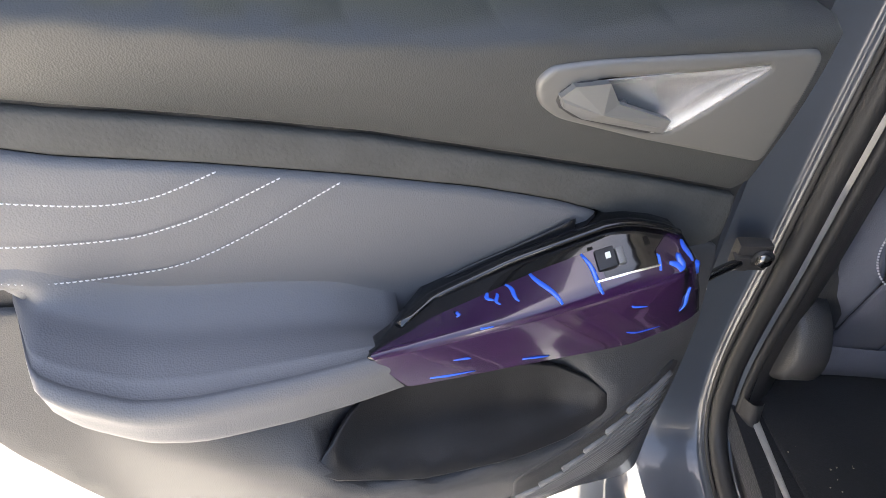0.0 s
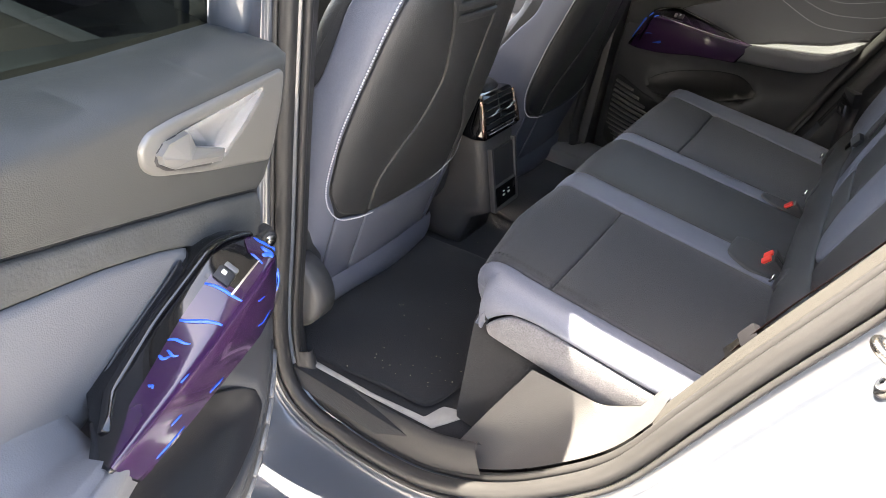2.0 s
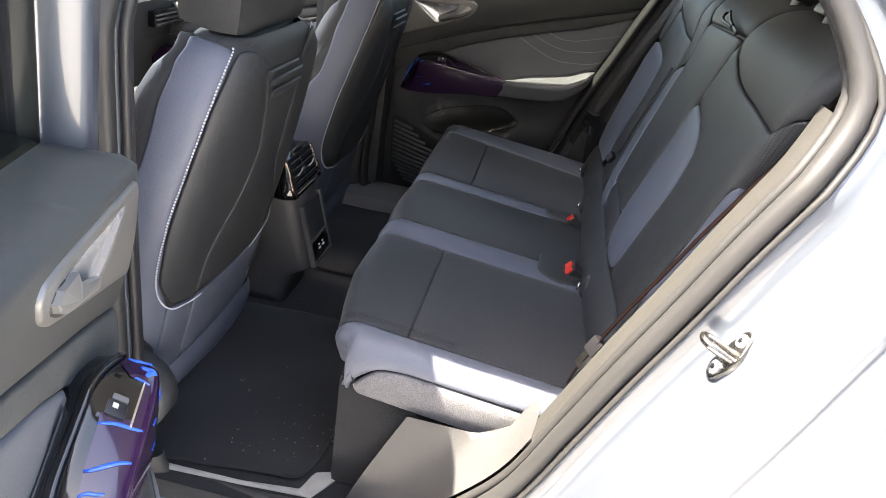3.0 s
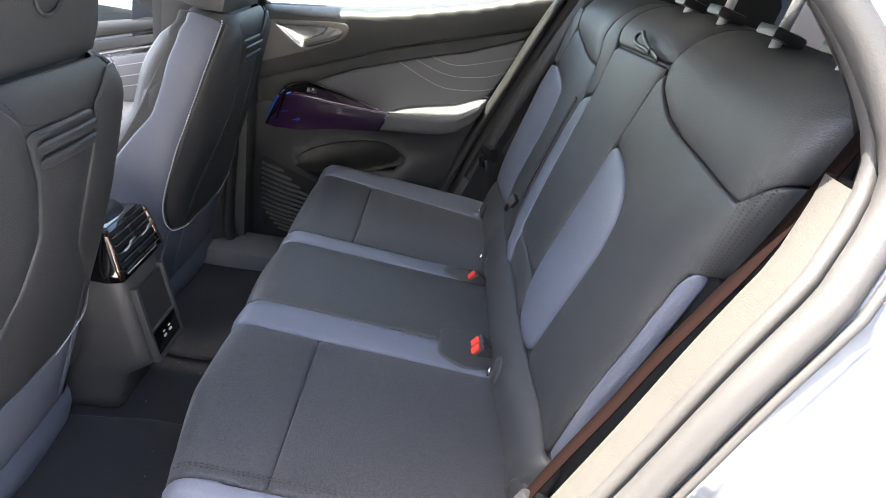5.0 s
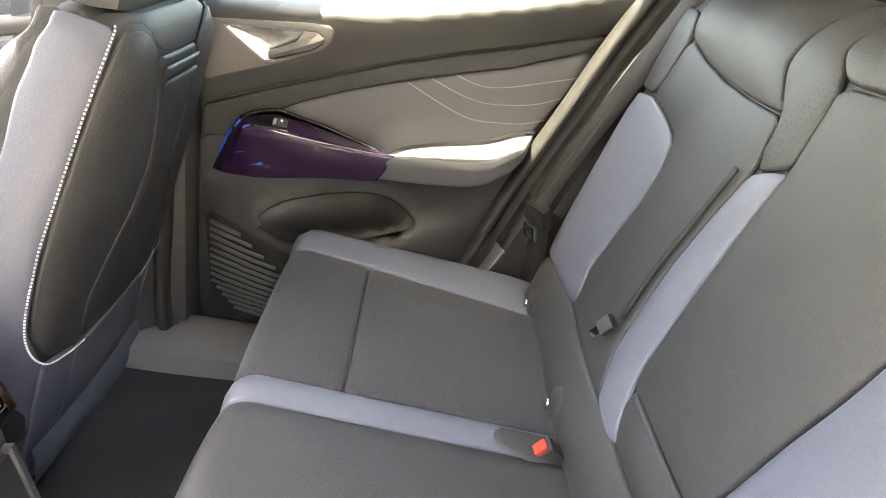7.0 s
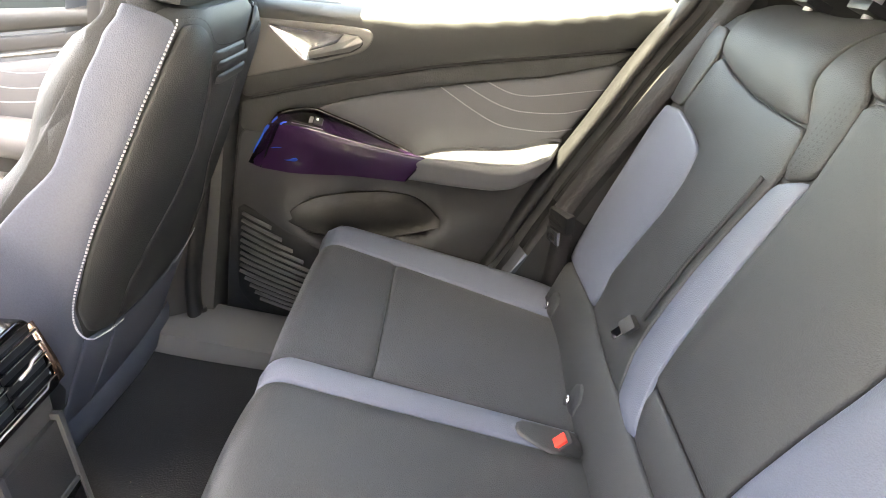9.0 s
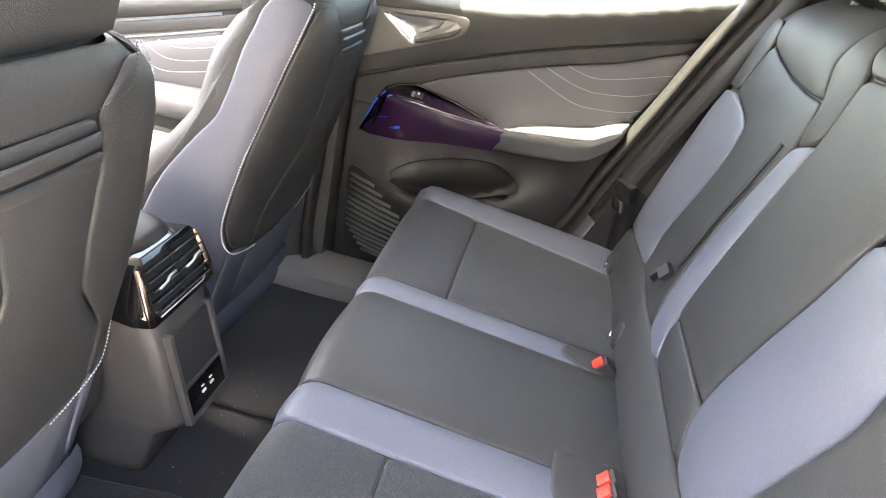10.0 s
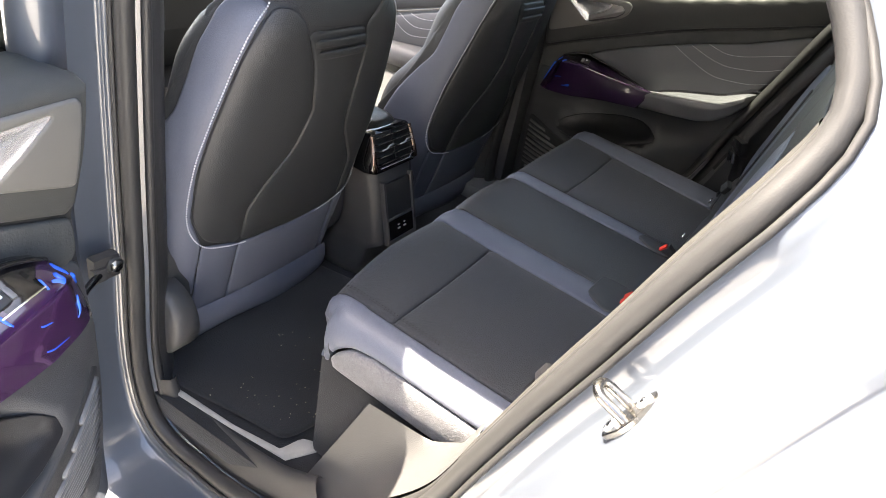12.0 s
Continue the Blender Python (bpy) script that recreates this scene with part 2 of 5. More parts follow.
def sweep(name, path, profile, mat, parent, closed=False, side=None, caps=True, label="", scale=None):
    """A profile (a, b) carried along a path; a goes along the side direction, b across it."""
    p = np.array(path, float)
    if closed:
        t = np.roll(p, -1, 0) - np.roll(p, 1, 0)
    else:
        t = np.gradient(p, axis=0)
    t /= np.maximum(np.linalg.norm(t, axis=1, keepdims=True), 1e-12)
    s = np.array(side if side is not None else (0.0, 0.0, 1.0), float)
    s = np.broadcast_to(s, p.shape)
    a = s - t * (s * t).sum(1, keepdims=True)
    a /= np.maximum(np.linalg.norm(a, axis=1, keepdims=True), 1e-9)
    b = np.cross(t, a)
    f = np.array(profile, float)
    m, n = len(f), len(p)
    sc = np.ones(n) if scale is None else np.array(scale, float)
    v = (p[:, None] + (f[None, :, 0, None] * a[:, None] + f[None, :, 1, None] * b[:, None]) * sc[:, None, None]).reshape(-1, 3)
    faces = []
    for i in range(n if closed else n - 1):
        j = (i + 1) % n
        for k in range(m):
            l = (k + 1) % m
            faces.append((i * m + k, i * m + l, j * m + l, j * m + k))
    if caps and not closed:
        faces += [tuple(range(m))[::-1], tuple(range((n - 1) * m, n * m))]
    return link_mesh(name, v, faces, mat, parent, label)


def circle(r, n=10, rb=None):
    return [(r * math.cos(2 * math.pi * i / n), (rb or r) * math.sin(2 * math.pi * i / n)) for i in range(n)]


def loft(name, loops, mat, parent, caps=True, label="", closed=True, smooth=True):
    """A skin over loops of equal length."""
    n = len(loops[0])
    v = np.vstack(loops)
    faces = []
    for i in range(len(loops) - 1):
        for k in range(n if closed else n - 1):
            l = (k + 1) % n
            faces.append((i * n + k, i * n + l, (i + 1) * n + l, (i + 1) * n + k))
    if caps and closed:
        faces += [tuple(range(n))[::-1], tuple(range((len(loops) - 1) * n, len(loops) * n))]
    ob = link_mesh(name, v, faces, mat, parent, label, smooth)
    bm = bmesh.new()
    bm.from_mesh(ob.data)
    bmesh.ops.recalc_face_normals(bm, faces=bm.faces)
    bm.to_mesh(ob.data)
    bm.free()
    return ob


def block(name, lo, hi, mat, parent, bevel=0.004, label="", at=None):
    """A box with rounded edges between two corners, with an optional pose."""
    bm = bmesh.new()
    bmesh.ops.create_cube(bm, size=1)
    lo, hi = Vector(lo), Vector(hi)
    for v in bm.verts:
        v.co = Vector([(lo[k] + hi[k]) / 2 + v.co[k] * (hi[k] - lo[k]) for k in range(3)])
    if bevel:
        bmesh.ops.bevel(bm, geom=bm.edges[:], offset=bevel, segments=2, profile=0.7, affect="EDGES")
    if at is not None:
        bm.transform(at)
    me = bpy.data.meshes.new(name)
    bm.to_mesh(me)
    bm.free()
    me.polygons.foreach_set("use_smooth", [True] * len(me.polygons))
    me.set_sharp_from_angle(angle=radians(50))
    me.materials.append(M[mat])
    ob = new(name, me)
    if parent is not None:
        ob.parent = parent
    return tagged(ob, label)


def stitches(name, line, surf, parent, mat="thread", pitch=0.0055, size=0.0011, h=0.0012, label=""):
    """A row of sewn stitches along a line (u, v) on a surface."""
    q = resample(line, pitch * 0.5)
    p = on_surface(surf, q, h)
    up = on_surface(surf, q, h + size) - p
    verts, faces = [], []
    for i in range(0, len(p) - 1, 2):
        a, b = p[i], p[i + 1] * 0.75 + p[i] * 0.25 if i + 2 >= len(p) else p[i] + (p[i + 2] - p[i]) * 0.68
        t = b - a
        w = np.cross(t, up[i])
        w *= size * 0.55 / max(np.linalg.norm(w), 1e-12)
        u = up[i]
        k = len(verts)
        m = (a + b) / 2
        verts += [a - w, a + w, b + w, b - w, m - w + u * 0.8, m + w + u * 0.8]
        faces += [(k, k + 1, k + 5, k + 4), (k + 4, k + 5, k + 2, k + 3), (k, k + 4, k + 3), (k + 1, k + 2, k + 5)]
    return link_mesh(name, verts, faces, mat, parent, label, smooth=False)


# ---- ground and car body ----
ground = tagged(link_mesh("ground", [(-60, -60, 0), (60, -60, 0), (60, 60, 0), (-60, 60, 0)], [(0, 1, 2, 3)], "concrete"), "pale sunlit concrete yard", "ground", kind="structure")
# added wall, never in view: shapes reflections and bounce light from the left
tagged(block("unseen_wall", (-6.3, -11, 0), (-6.0, 12, 4.6), "render", None, 0.02), "plain beige wall added out of view across the yard", "wall", kind="structure")

# the rear door opening: (y, z) round the seal, from the roof down the centre pillar, along the sill, up the wheel arch
OPENING = [(0.35, 1.42), (0.372, 1.25), (0.385, 1.10), (0.393, 0.95), (0.399, 0.80), (0.403, 0.65), (0.410, 0.51), (0.406, 0.42), (0.383, 0.345), (0.325, 0.312), (0.225, 0.312),
           (0.11, 0.340), (0.035, 0.378), (-0.035, 0.43), (-0.105, 0.502), (-0.185, 0.612), (-0.239, 0.75), (-0.278, 0.85), (-0.320, 0.95), (-0.360, 1.05),
           (-0.402, 1.145), (-0.416, 1.182), (-0.417, 1.212), (-0.400, 1.250), (-0.374, 1.285), (-0.31, 1.345), (-0.18, 1.42), (0.0, 1.45), (0.25, 1.455)]
LOOP = resample(smooth_line(OPENING, 8, True), 0.02, True)
_t = np.roll(LOOP, -2, 0) - np.roll(LOOP, 2, 0)
_t /= np.linalg.norm(_t, axis=1, keepdims=True)
LOOP_OUT = np.stack([-_t[:, 1], _t[:, 0]], 1)
if ((LOOP - LOOP.mean(0)) * LOOP_OUT).sum() < 0:
    LOOP_OUT = -LOOP_OUT


def opening_ring(x, s_rear, s_front, s_low=None, side=-1, rise=0.0):
    """The seal's loop moved outward in its plane, by different widths at the back, the front and the sill."""
    ny, nz = LOOP_OUT[:, 0], LOOP_OUT[:, 1]
    wf = np.clip(ny, 0, 1) ** 1.5
    wl = np.clip(-nz, 0, 1) ** 3
    s = s_rear * (1 - wf) + s_front * wf
    if s_low is not None:
        s = s * (1 - wl) + s_low * wl
    wt = np.clip(nz, 0, 1) ** 1.5 * (LOOP[:, 1] > 1.2)
    s = s * (1 - 0.8 * wt)
    q = LOOP + LOOP_OUT * s[:, None]
    lean = np.clip(q[:, 1] - 1.12, 0, 1) * 0.34 + np.clip(-x - 0.70, 0, 1) * 1.15 * wt
    haunch = np.clip(-x - 0.74, 0, 0.13) / 0.13 * 0.22 * np.clip(1.12 - q[:, 1], -0.1, 0.55) * (1 - wf)
    bow = np.interp(q[:, 0], [-0.25, 0.28], [-0.010, 0.040]) * (1 - wt)
    return np.stack([-side * (x + lean - haunch + bow), q[:, 0], q[:, 1] + rise], 1)


def body_side(side):
    rise = 0.0 if side < 0 else 0.03
    name = "left" if side < 0 else "right"
    body = thing("body_side", "slate grey painted car body side round the rear door opening", "car body", kind="structure")
    R = lambda x, a, b, c=None: opening_ring(x, a, b, c, side, rise)
    rings = [R(-0.685, 0.004, 0.002), R(-0.702, 0.014, 0.014), R(-0.722, 0.024, 0.026, 0.02), R(-0.7235, 0.040, 0.034, 0.035), R(-0.7245, 0.054, 0.040, 0.045), R(-0.730, 0.057, 0.041, 0.047), R(-0.745, 0.0605, 0.042, 0.049), R(-0.768, 0.067, 0.044, 0.052), R(-0.786, 0.075, 0.045, 0.054), R(-0.797, 0.085, 0.046, 0.057), R(-0.807, 0.095, 0.048, 0.06),
             R(-0.813, 0.104, 0.049, 0.062), R(-0.8155, 0.109, 0.050, 0.064), R(-0.8125, 0.116, 0.051, 0.066), R(-0.816, 0.122, 0.052, 0.07), R(-0.826, 0.132, 0.054, 0.08), R(-0.832, 0.139, 0.056, 0.09), R(-0.836, 0.146, 0.058, 0.10),
             R(-0.838, 0.151, 0.062, 0.12), R(-0.838, 0.157, 0.066, 0.14), R(-0.834, 0.175, 0.070, 0.15), R(-0.819, 0.24, 0.09, 0.17), R(-0.79, 0.36, 0.18, 0.20), R(-0.76, 0.60, 0.3, 0.22)]
    loops = [np.vstack([r, r[:1]]) for r in rings]
    loft("painted_frame", loops, "paint", body, closed=False)
    sweep("door_seal", R(-0.708, 0.009, 0.009), circle(0.014, 12, 0.0125), "rubber", body, closed=True, side=(1, 0, 0), label="black rubber door seal")
    sweep("seal_lip", R(-0.684, 0.003, -0.004), circle(0.0075, 9, 0.0065), "rubber", body, closed=True, side=(1, 0, 0))
    sweep("seal_lip", R(-0.721, 0.022, 0.020), circle(0.004, 7), "rubber", body, closed=True, side=(1, 0, 0))
    if side > 0:
        sweep("gap_seal", R(-0.662, -0.010, -0.008), circle(0.026, 10, 0.014), "rubber", body, closed=True, side=(1, 0, 0))
        loft("gap_sheet", [np.vstack([r, r[:1]]) for r in (R(-0.82, 0.04, 0.03), R(-0.75, 0.004, 0.004), R(-0.70, -0.010, -0.008), R(-0.668, -0.012, -0.008))], "rubber", body, closed=False)
    # inner trims, arc by arc
    y, z = LOOP[:, 0], LOOP[:, 1]
    front = np.where((LOOP_OUT[:, 0] > 0.55))[0]
    low = np.where((LOOP_OUT[:, 1] < -0.15) & (z < 0.47) & (y > -0.02))[0]
    arch = np.where((LOOP_OUT[:, 0] < -0.1) & (z > 0.352) & (z < 0.70) & (y < 0.075))[0]
    felt_arc = np.where((LOOP_OUT[:, 0] < -0.3) & (z > 0.67) & (z < 1.20))[0]
    top = np.where((LOOP_OUT[:, 1] > 0.3) & (z > 1.25) & (y > -0.12))[0]

    def trim(name, idx, specs, mat, label=""):
        if (np.diff(idx) > 1).any():
            k = int(np.argmax(np.diff(idx) > 1)) + 1
            idx = np.r_[idx[k:], idx[:k]]
        return loft(name, [R(*s)[idx] for s in specs], mat, body, closed=False, label=label)
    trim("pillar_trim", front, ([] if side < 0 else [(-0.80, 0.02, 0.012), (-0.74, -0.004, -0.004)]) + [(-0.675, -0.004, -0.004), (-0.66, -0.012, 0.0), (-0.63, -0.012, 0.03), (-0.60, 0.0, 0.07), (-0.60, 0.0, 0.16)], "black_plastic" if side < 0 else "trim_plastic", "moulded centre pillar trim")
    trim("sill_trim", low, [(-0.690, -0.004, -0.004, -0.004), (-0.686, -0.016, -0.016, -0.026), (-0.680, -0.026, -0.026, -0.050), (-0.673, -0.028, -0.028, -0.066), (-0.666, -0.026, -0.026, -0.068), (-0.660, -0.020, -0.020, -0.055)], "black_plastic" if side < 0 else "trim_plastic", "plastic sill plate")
    seal_in = R(-0.675, -0.004, -0.004)[arch]
    zz = LOOP[arch, 1]
    inner = np.stack([np.full(len(arch), side * 0.604), np.where(zz < 0.62, np.interp(zz, [0.36, 0.62], [-0.028, -0.150]), LOOP[arch, 0] + 0.012), np.where(zz < 0.62, 0.598, zz - 0.01) + rise], 1)
    rows = []
    for t in np.linspace(0, 1, 7):
        ctrl = np.stack([np.full(len(arch), side * 0.606), LOOP[arch, 0] - 0.012, LOOP[arch, 1] + 0.045 + rise], 1)
        q = seal_in * (1 - t) ** 2 + 2 * t * (1 - t) * ctrl + inner * t * t
        rows.append(q)
    loft("arch_trim", rows, "trim_plastic", body, closed=False, label="grey plastic wheel arch trim")
    if side < 0:
        trim("rear_pillar_trim", felt_arc, [(-0.688, 0.001, 0.001), (-0.676, -0.003, -0.003), (-0.660, -0.004, -0.004), (-0.645, -0.003, -0.003), (-0.638, 0.003, 0.003), (-0.636, 0.030, 0.030)], "felt", "pale felt covered rear pillar trim")
    else:
        trim("pillar_seal", np.where((LOOP_OUT[:, 0] < -0.3) & (z > 0.60) & (z < 1.25))[0], [(-0.692, -0.008, -0.008), (-0.668, -0.002, -0.002), (-0.657, 0.012, 0.012), (-0.654, 0.024, 0.024)], "rubber", "broad black seal along the pillar")
        trim("rear_pillar_trim", felt_arc, [(-0.655, 0.022, 0.022), (-0.648, 0.024, 0.024), (-0.640, 0.036, 0.036), (-0.634, 0.052, 0.052), (-0.634, 0.07, 0.07)], "felt", "pale felt covered rear pillar trim")
        trim("rear_pillar_foot", felt_arc[z[felt_arc] < 0.84], [(-0.652, 0.030, 0.030), (-0.636, 0.030, 0.030), (-0.624, 0.038, 0.038), (-0.616, 0.065, 0.065)], "console_plastic")
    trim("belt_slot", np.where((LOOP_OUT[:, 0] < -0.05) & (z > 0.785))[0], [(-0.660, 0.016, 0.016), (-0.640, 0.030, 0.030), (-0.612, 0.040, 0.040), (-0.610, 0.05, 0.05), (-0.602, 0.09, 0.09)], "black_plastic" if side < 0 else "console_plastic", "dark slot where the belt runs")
    trim("boot_side_trim", np.where((LOOP_OUT[:, 0] < -0.2) & (z > 0.42) & (z < 1.40))[0], [(-0.604, 0.035, 0.035), (-0.61, 0.12, 0.12), (-0.62, 0.5, 0.5)], "black_plastic", "dark boot side trim")
    trim("roof_rail_trim", top, [(-0.675, -0.004, -0.004), (-0.64, -0.015, -0.015), (-0.58, -0.01, -0.01), (-0.5, 0.0, 0.0)], "headliner")
    return body


body_left, body_right = body_side(-1), body_side(1)
floor = tagged(block("floor", (-0.655, -0.4, 0.33), (0.655, 1.6, 0.375), "carpet", None, 0.003), "flat car floor covered in black carpet", "car floor", kind="structure")
roof_grid = []
for yy in np.linspace(-1.35, 0.95, 12):
    roof_grid.append(np.array([(xx, yy, 1.50 - 0.06 * (xx / 0.6) ** 2 - 0.05 * ((yy + 0.1) / 1.0) ** 2) for xx in np.linspace(-0.562, 0.562, 13)]))
ceiling = tagged(loft("ceiling", roof_grid, "headliner", None, closed=False), "pale fabric car headliner", "car ceiling", kind="structure")
sm = ceiling.modifiers.new("solid", "SOLIDIFY")
sm.thickness, sm.offset = 0.03, 1
back_wall = tagged(block("wall_back", (-0.85, -1.75, 0.3), (0.85, -1.70, 1.20), "black_plastic", None, 0.01), "black tailgate inner trim", "tailgate", kind="structure")
rear_window = tagged(link_mesh("rear_window", [(-0.62, -1.70, 1.19), (0.62, -1.70, 1.19), (0.60, -1.34, 1.48), (-0.60, -1.34, 1.48)], [(0, 1, 2, 3)], "dark_glass"), "dark tinted tailgate window", "car window", kind="structure")
tagged(block("parcel_shelf", (-0.60, -1.65, 1.05), (0.60, -0.66, 1.075), "black_plastic", None, 0.006), "black boot cover behind the bench", "parcel shelf", kind="structure")
for sx in (-1, 1):
    tagged(block("roof_rail", (min(sx * 0.56, sx * 0.735), 0.34, 1.405), (max(sx * 0.56, sx * 0.735), 1.25, 1.47), "headliner", None, 0.015), "pale roof rail over the front door", "roof rail", kind="structure")
for sx in (-1, 1):
    tagged(block("centre_pillar", (sx * 0.61 - 0.04, 0.45, 0.34), (sx * 0.61 + 0.04, 0.58, 1.47), "black_plastic", None, 0.015), "black inner centre pillar", "pillar", kind="structure")
    tagged(block("wall_side", (sx * 0.86 - 0.03, -1.75, 0.3), (sx * 0.86 + 0.03, -0.62, 1.5), "black_plastic", None, 0.01), "dark boot side trim", "boot wall", kind="structure")
    tagged(block("wall_side", (sx * 0.86 - 0.02, 0.48, 0.2), (sx * 0.86 + 0.02, 1.7, 0.98), "paint", None, 0.01), "slate grey painted front door skin", "car body", kind="structure")


tagged(block("pillar_panel", (0.640, 0.362, 0.34), (0.80, 0.46, 1.42), "trim_plastic", None, 0.012), "moulded grey lower trim of the far centre pillar", "pillar", kind="structure")


# ---- rear bench ----
def bench_surface(u, v):
    """Cushion: u across, v from the rear over the top and down the front."""
    u, v = np.broadcast_arrays(np.asarray(u, float), np.asarray(v, float))
    s, r = math.atan(0.10), 0.036
    flat = 0.104 - 0.024 * np.clip((-u - 0.36) / 0.16, 0, 1)
    a = np.clip((v - flat) / r, 0, radians(118))
    rest = np.maximum(v - flat - r * radians(118), 0)
    end = s - a
    y = np.minimum(v, flat) * math.cos(s) + r * (math.sin(s) - np.sin(end)) + rest * np.cos(end)
    z = 0.692 + np.minimum(v, flat) * math.sin(s) - r * (math.cos(s) - np.cos(end)) + rest * np.sin(end)
    ny, nz = -np.sin(end), np.cos(end)
    lim = np.where(u < 0, 0.535, 0.575)
    b = np.clip((np.abs(u) - lim) / 0.05, 0, radians(90))
    rest = np.maximum(np.abs(u) - lim - 0.05 * radians(90), 0)
    x = np.sign(u) * (np.minimum(np.abs(u), lim) + 0.05 * np.sin(b))
    drop = 0.05 * (1 - np.cos(b)) + rest
    hollow = 0.006 * np.exp(-((np.abs(u) - 0.36) / 0.12) ** 2) * np.clip(1 - v / 0.1, 0, 1)
    back = np.minimum(drop, 0.028)
    z = z - nz * (drop + hollow) - (1 - nz) * (drop - back)
    low = 0.594 - 0.05 * np.clip((0.10 - v) / 0.05, 0, 1)
    cx, cy = -0.520, 0.050
    y = y - ny * (back + hollow)
    dx, dy = np.minimum(x - cx, 0), np.maximum(y - cy, 0)
    k = np.where((dx < 0) & (dy > 0), np.maximum(-dx, dy) / np.maximum(np.hypot(dx, dy), 1e-9), 1.0)
    x, y = np.where(k < 1, cx + dx * k, x), np.where(k < 1, cy + dy * k, y)
    return np.stack([x, y, np.where(u < -0.53, np.maximum(z, low), z)], 1)


def quad(u0, u1, v0, v1, r=0.012):
    return rounded([(u0, v0), (u1, v0), (u1, v1), (u0, v1)], r)


bench = thing("rear_bench", "rear bench in dark cloth and leather with blue-grey stripes", "car seat")
cushion = pad("cushion", quad(-0.598, 0.66, -0.33, 0.20), bench_surface, "dark_leather", bench, lift=-0.007, depth=0.002)
FRONT = 0.255
pad("seat_panel", quad(-0.526, -0.207, -0.315, -0.0005, 0.006), bench_surface, "dark_cloth", cushion, crown=0.006, r=0.006, depth=0.005)
pad("seat_panel", quad(-0.526, -0.207, 0.0005, FRONT, 0.006), bench_surface, "dark_cloth", cushion, crown=0.004, r=0.006, depth=0.005)
pad("stripe", quad(-0.205, -0.131, -0.315, FRONT), bench_surface, "blue_leather", cushion, crown=0.006, r=0.006, depth=0.005, crown_width=0.02, label="blue-grey leather stripe")
pad("seat_panel", quad(-0.129, 0.107, -0.315, FRONT, 0.015), bench_surface, "dark_leather", cushion, crown=0.008, r=0.006, depth=0.005)
pad("stripe", quad(0.109, 0.160, -0.315, FRONT), bench_surface, "blue_leather", cushion, crown=0.005, r=0.006, depth=0.005, crown_width=0.02, label="blue-grey leather stripe")
pad("seat_panel", rounded([(0.162, -0.315), (0.468, -0.315), (0.505, -0.0005), (0.162, -0.0005)], 0.006), bench_surface, "dark_cloth", cushion, crown=0.006, r=0.006, depth=0.005)
pad("seat_panel", rounded([(0.162, 0.0005), (0.506, 0.0005), (0.528, FRONT), (0.162, FRONT)], 0.006), bench_surface, "dark_cloth", cushion, crown=0.004, r=0.006, depth=0.005)
pad("side_bolster", rounded([(0.470, -0.33), (0.66, -0.33), (0.74, 0.05), (0.72, FRONT), (0.530, FRONT), (0.507, 0.0)], 0.02), bench_surface, "blue_leather", cushion, crown=0.008, r=0.007, depth=0.006, label="blue-grey leather bolster")
pad("side_bolster", rounded([(-0.528, -0.33), (-0.528, 0.186), (-0.60, 0.176), (-0.640, 0.156), (-0.660, 0.126), (-0.668, 0.090), (-0.632, 0.064), (-0.602, 0.031), (-0.595, -0.012), (-0.595, -0.33)], 0.014), bench_surface, "blue_leather", cushion, crown=0.008, r=0.007, depth=0.006, label="blue-grey leather bolster")
pad("side_skirt", rounded([(-0.597, -0.33), (-0.597, -0.012), (-0.604, 0.028), (-0.634, 0.059), (-0.662, 0.080), (-0.668, -0.33)], 0.01), bench_surface, "plush", cushion, crown=0.005, r=0.006, label="grey plush skirt of the cushion")
block("base", (-0.572, -0.33, 0.375), (0.62, 0.098, 0.62), "carpet", cushion, 0.02, "black carpeted seat base")


BACK_V, BACK_EDGE = [0.09, 0.20, 0.38, 0.51, 0.60], [0.458, 0.475, 0.513, 0.546, 0.560]


def back_surface(u, v):
    """Backrest, facing forward: u is -x, v runs up and rolls over the top."""
    u, v = np.broadcast_arrays(np.asarray(u, float), np.asarray(v, float))
    s, flat, r = math.atan(0.25), 0.525, 0.10
    a = np.clip((v - flat) / r, 0, radians(80))
    rest = np.maximum(v - flat - r * radians(80), 0)
    e = s + a
    y = -0.295 - np.minimum(v, flat) * math.sin(s) - r * (math.cos(s) - np.cos(e)) - rest * np.sin(e)
    z = 0.66 + np.minimum(v, flat) * math.cos(s) + r * (np.sin(e) - math.sin(s)) + rest * np.cos(e)
    side = np.where(u > 0, np.interp(v, BACK_V, BACK_EDGE), 0.545)
    rim = np.where(u > 0, 0.018, 0.06)
    b = np.clip((np.abs(u) - side) / rim, 0, radians(90))
    rest = np.maximum(np.abs(u) - side - rim * radians(90), 0)
    x = -np.sign(u) * (np.minimum(np.abs(u), side) + rim * np.sin(b))
    drop = rim * (1 - np.cos(b)) + rest + 0.010 * np.exp(-((np.abs(u) - 0.38) / 0.10) ** 2)
    return np.stack([x, y - np.cos(e) * drop, z - np.sin(e) * drop], 1)


def on_back(pts):
    return [(-x, (z - 0.66) / 0.970) for x, z in pts]


backrest = pad("backrest", on_back([(-0.70, 0.63), (0.70, 0.63), (0.70, 1.36), (-0.70, 1.36)]), back_surface, "dark_leather", bench, lift=-0.007, depth=0.002, res=0.03)


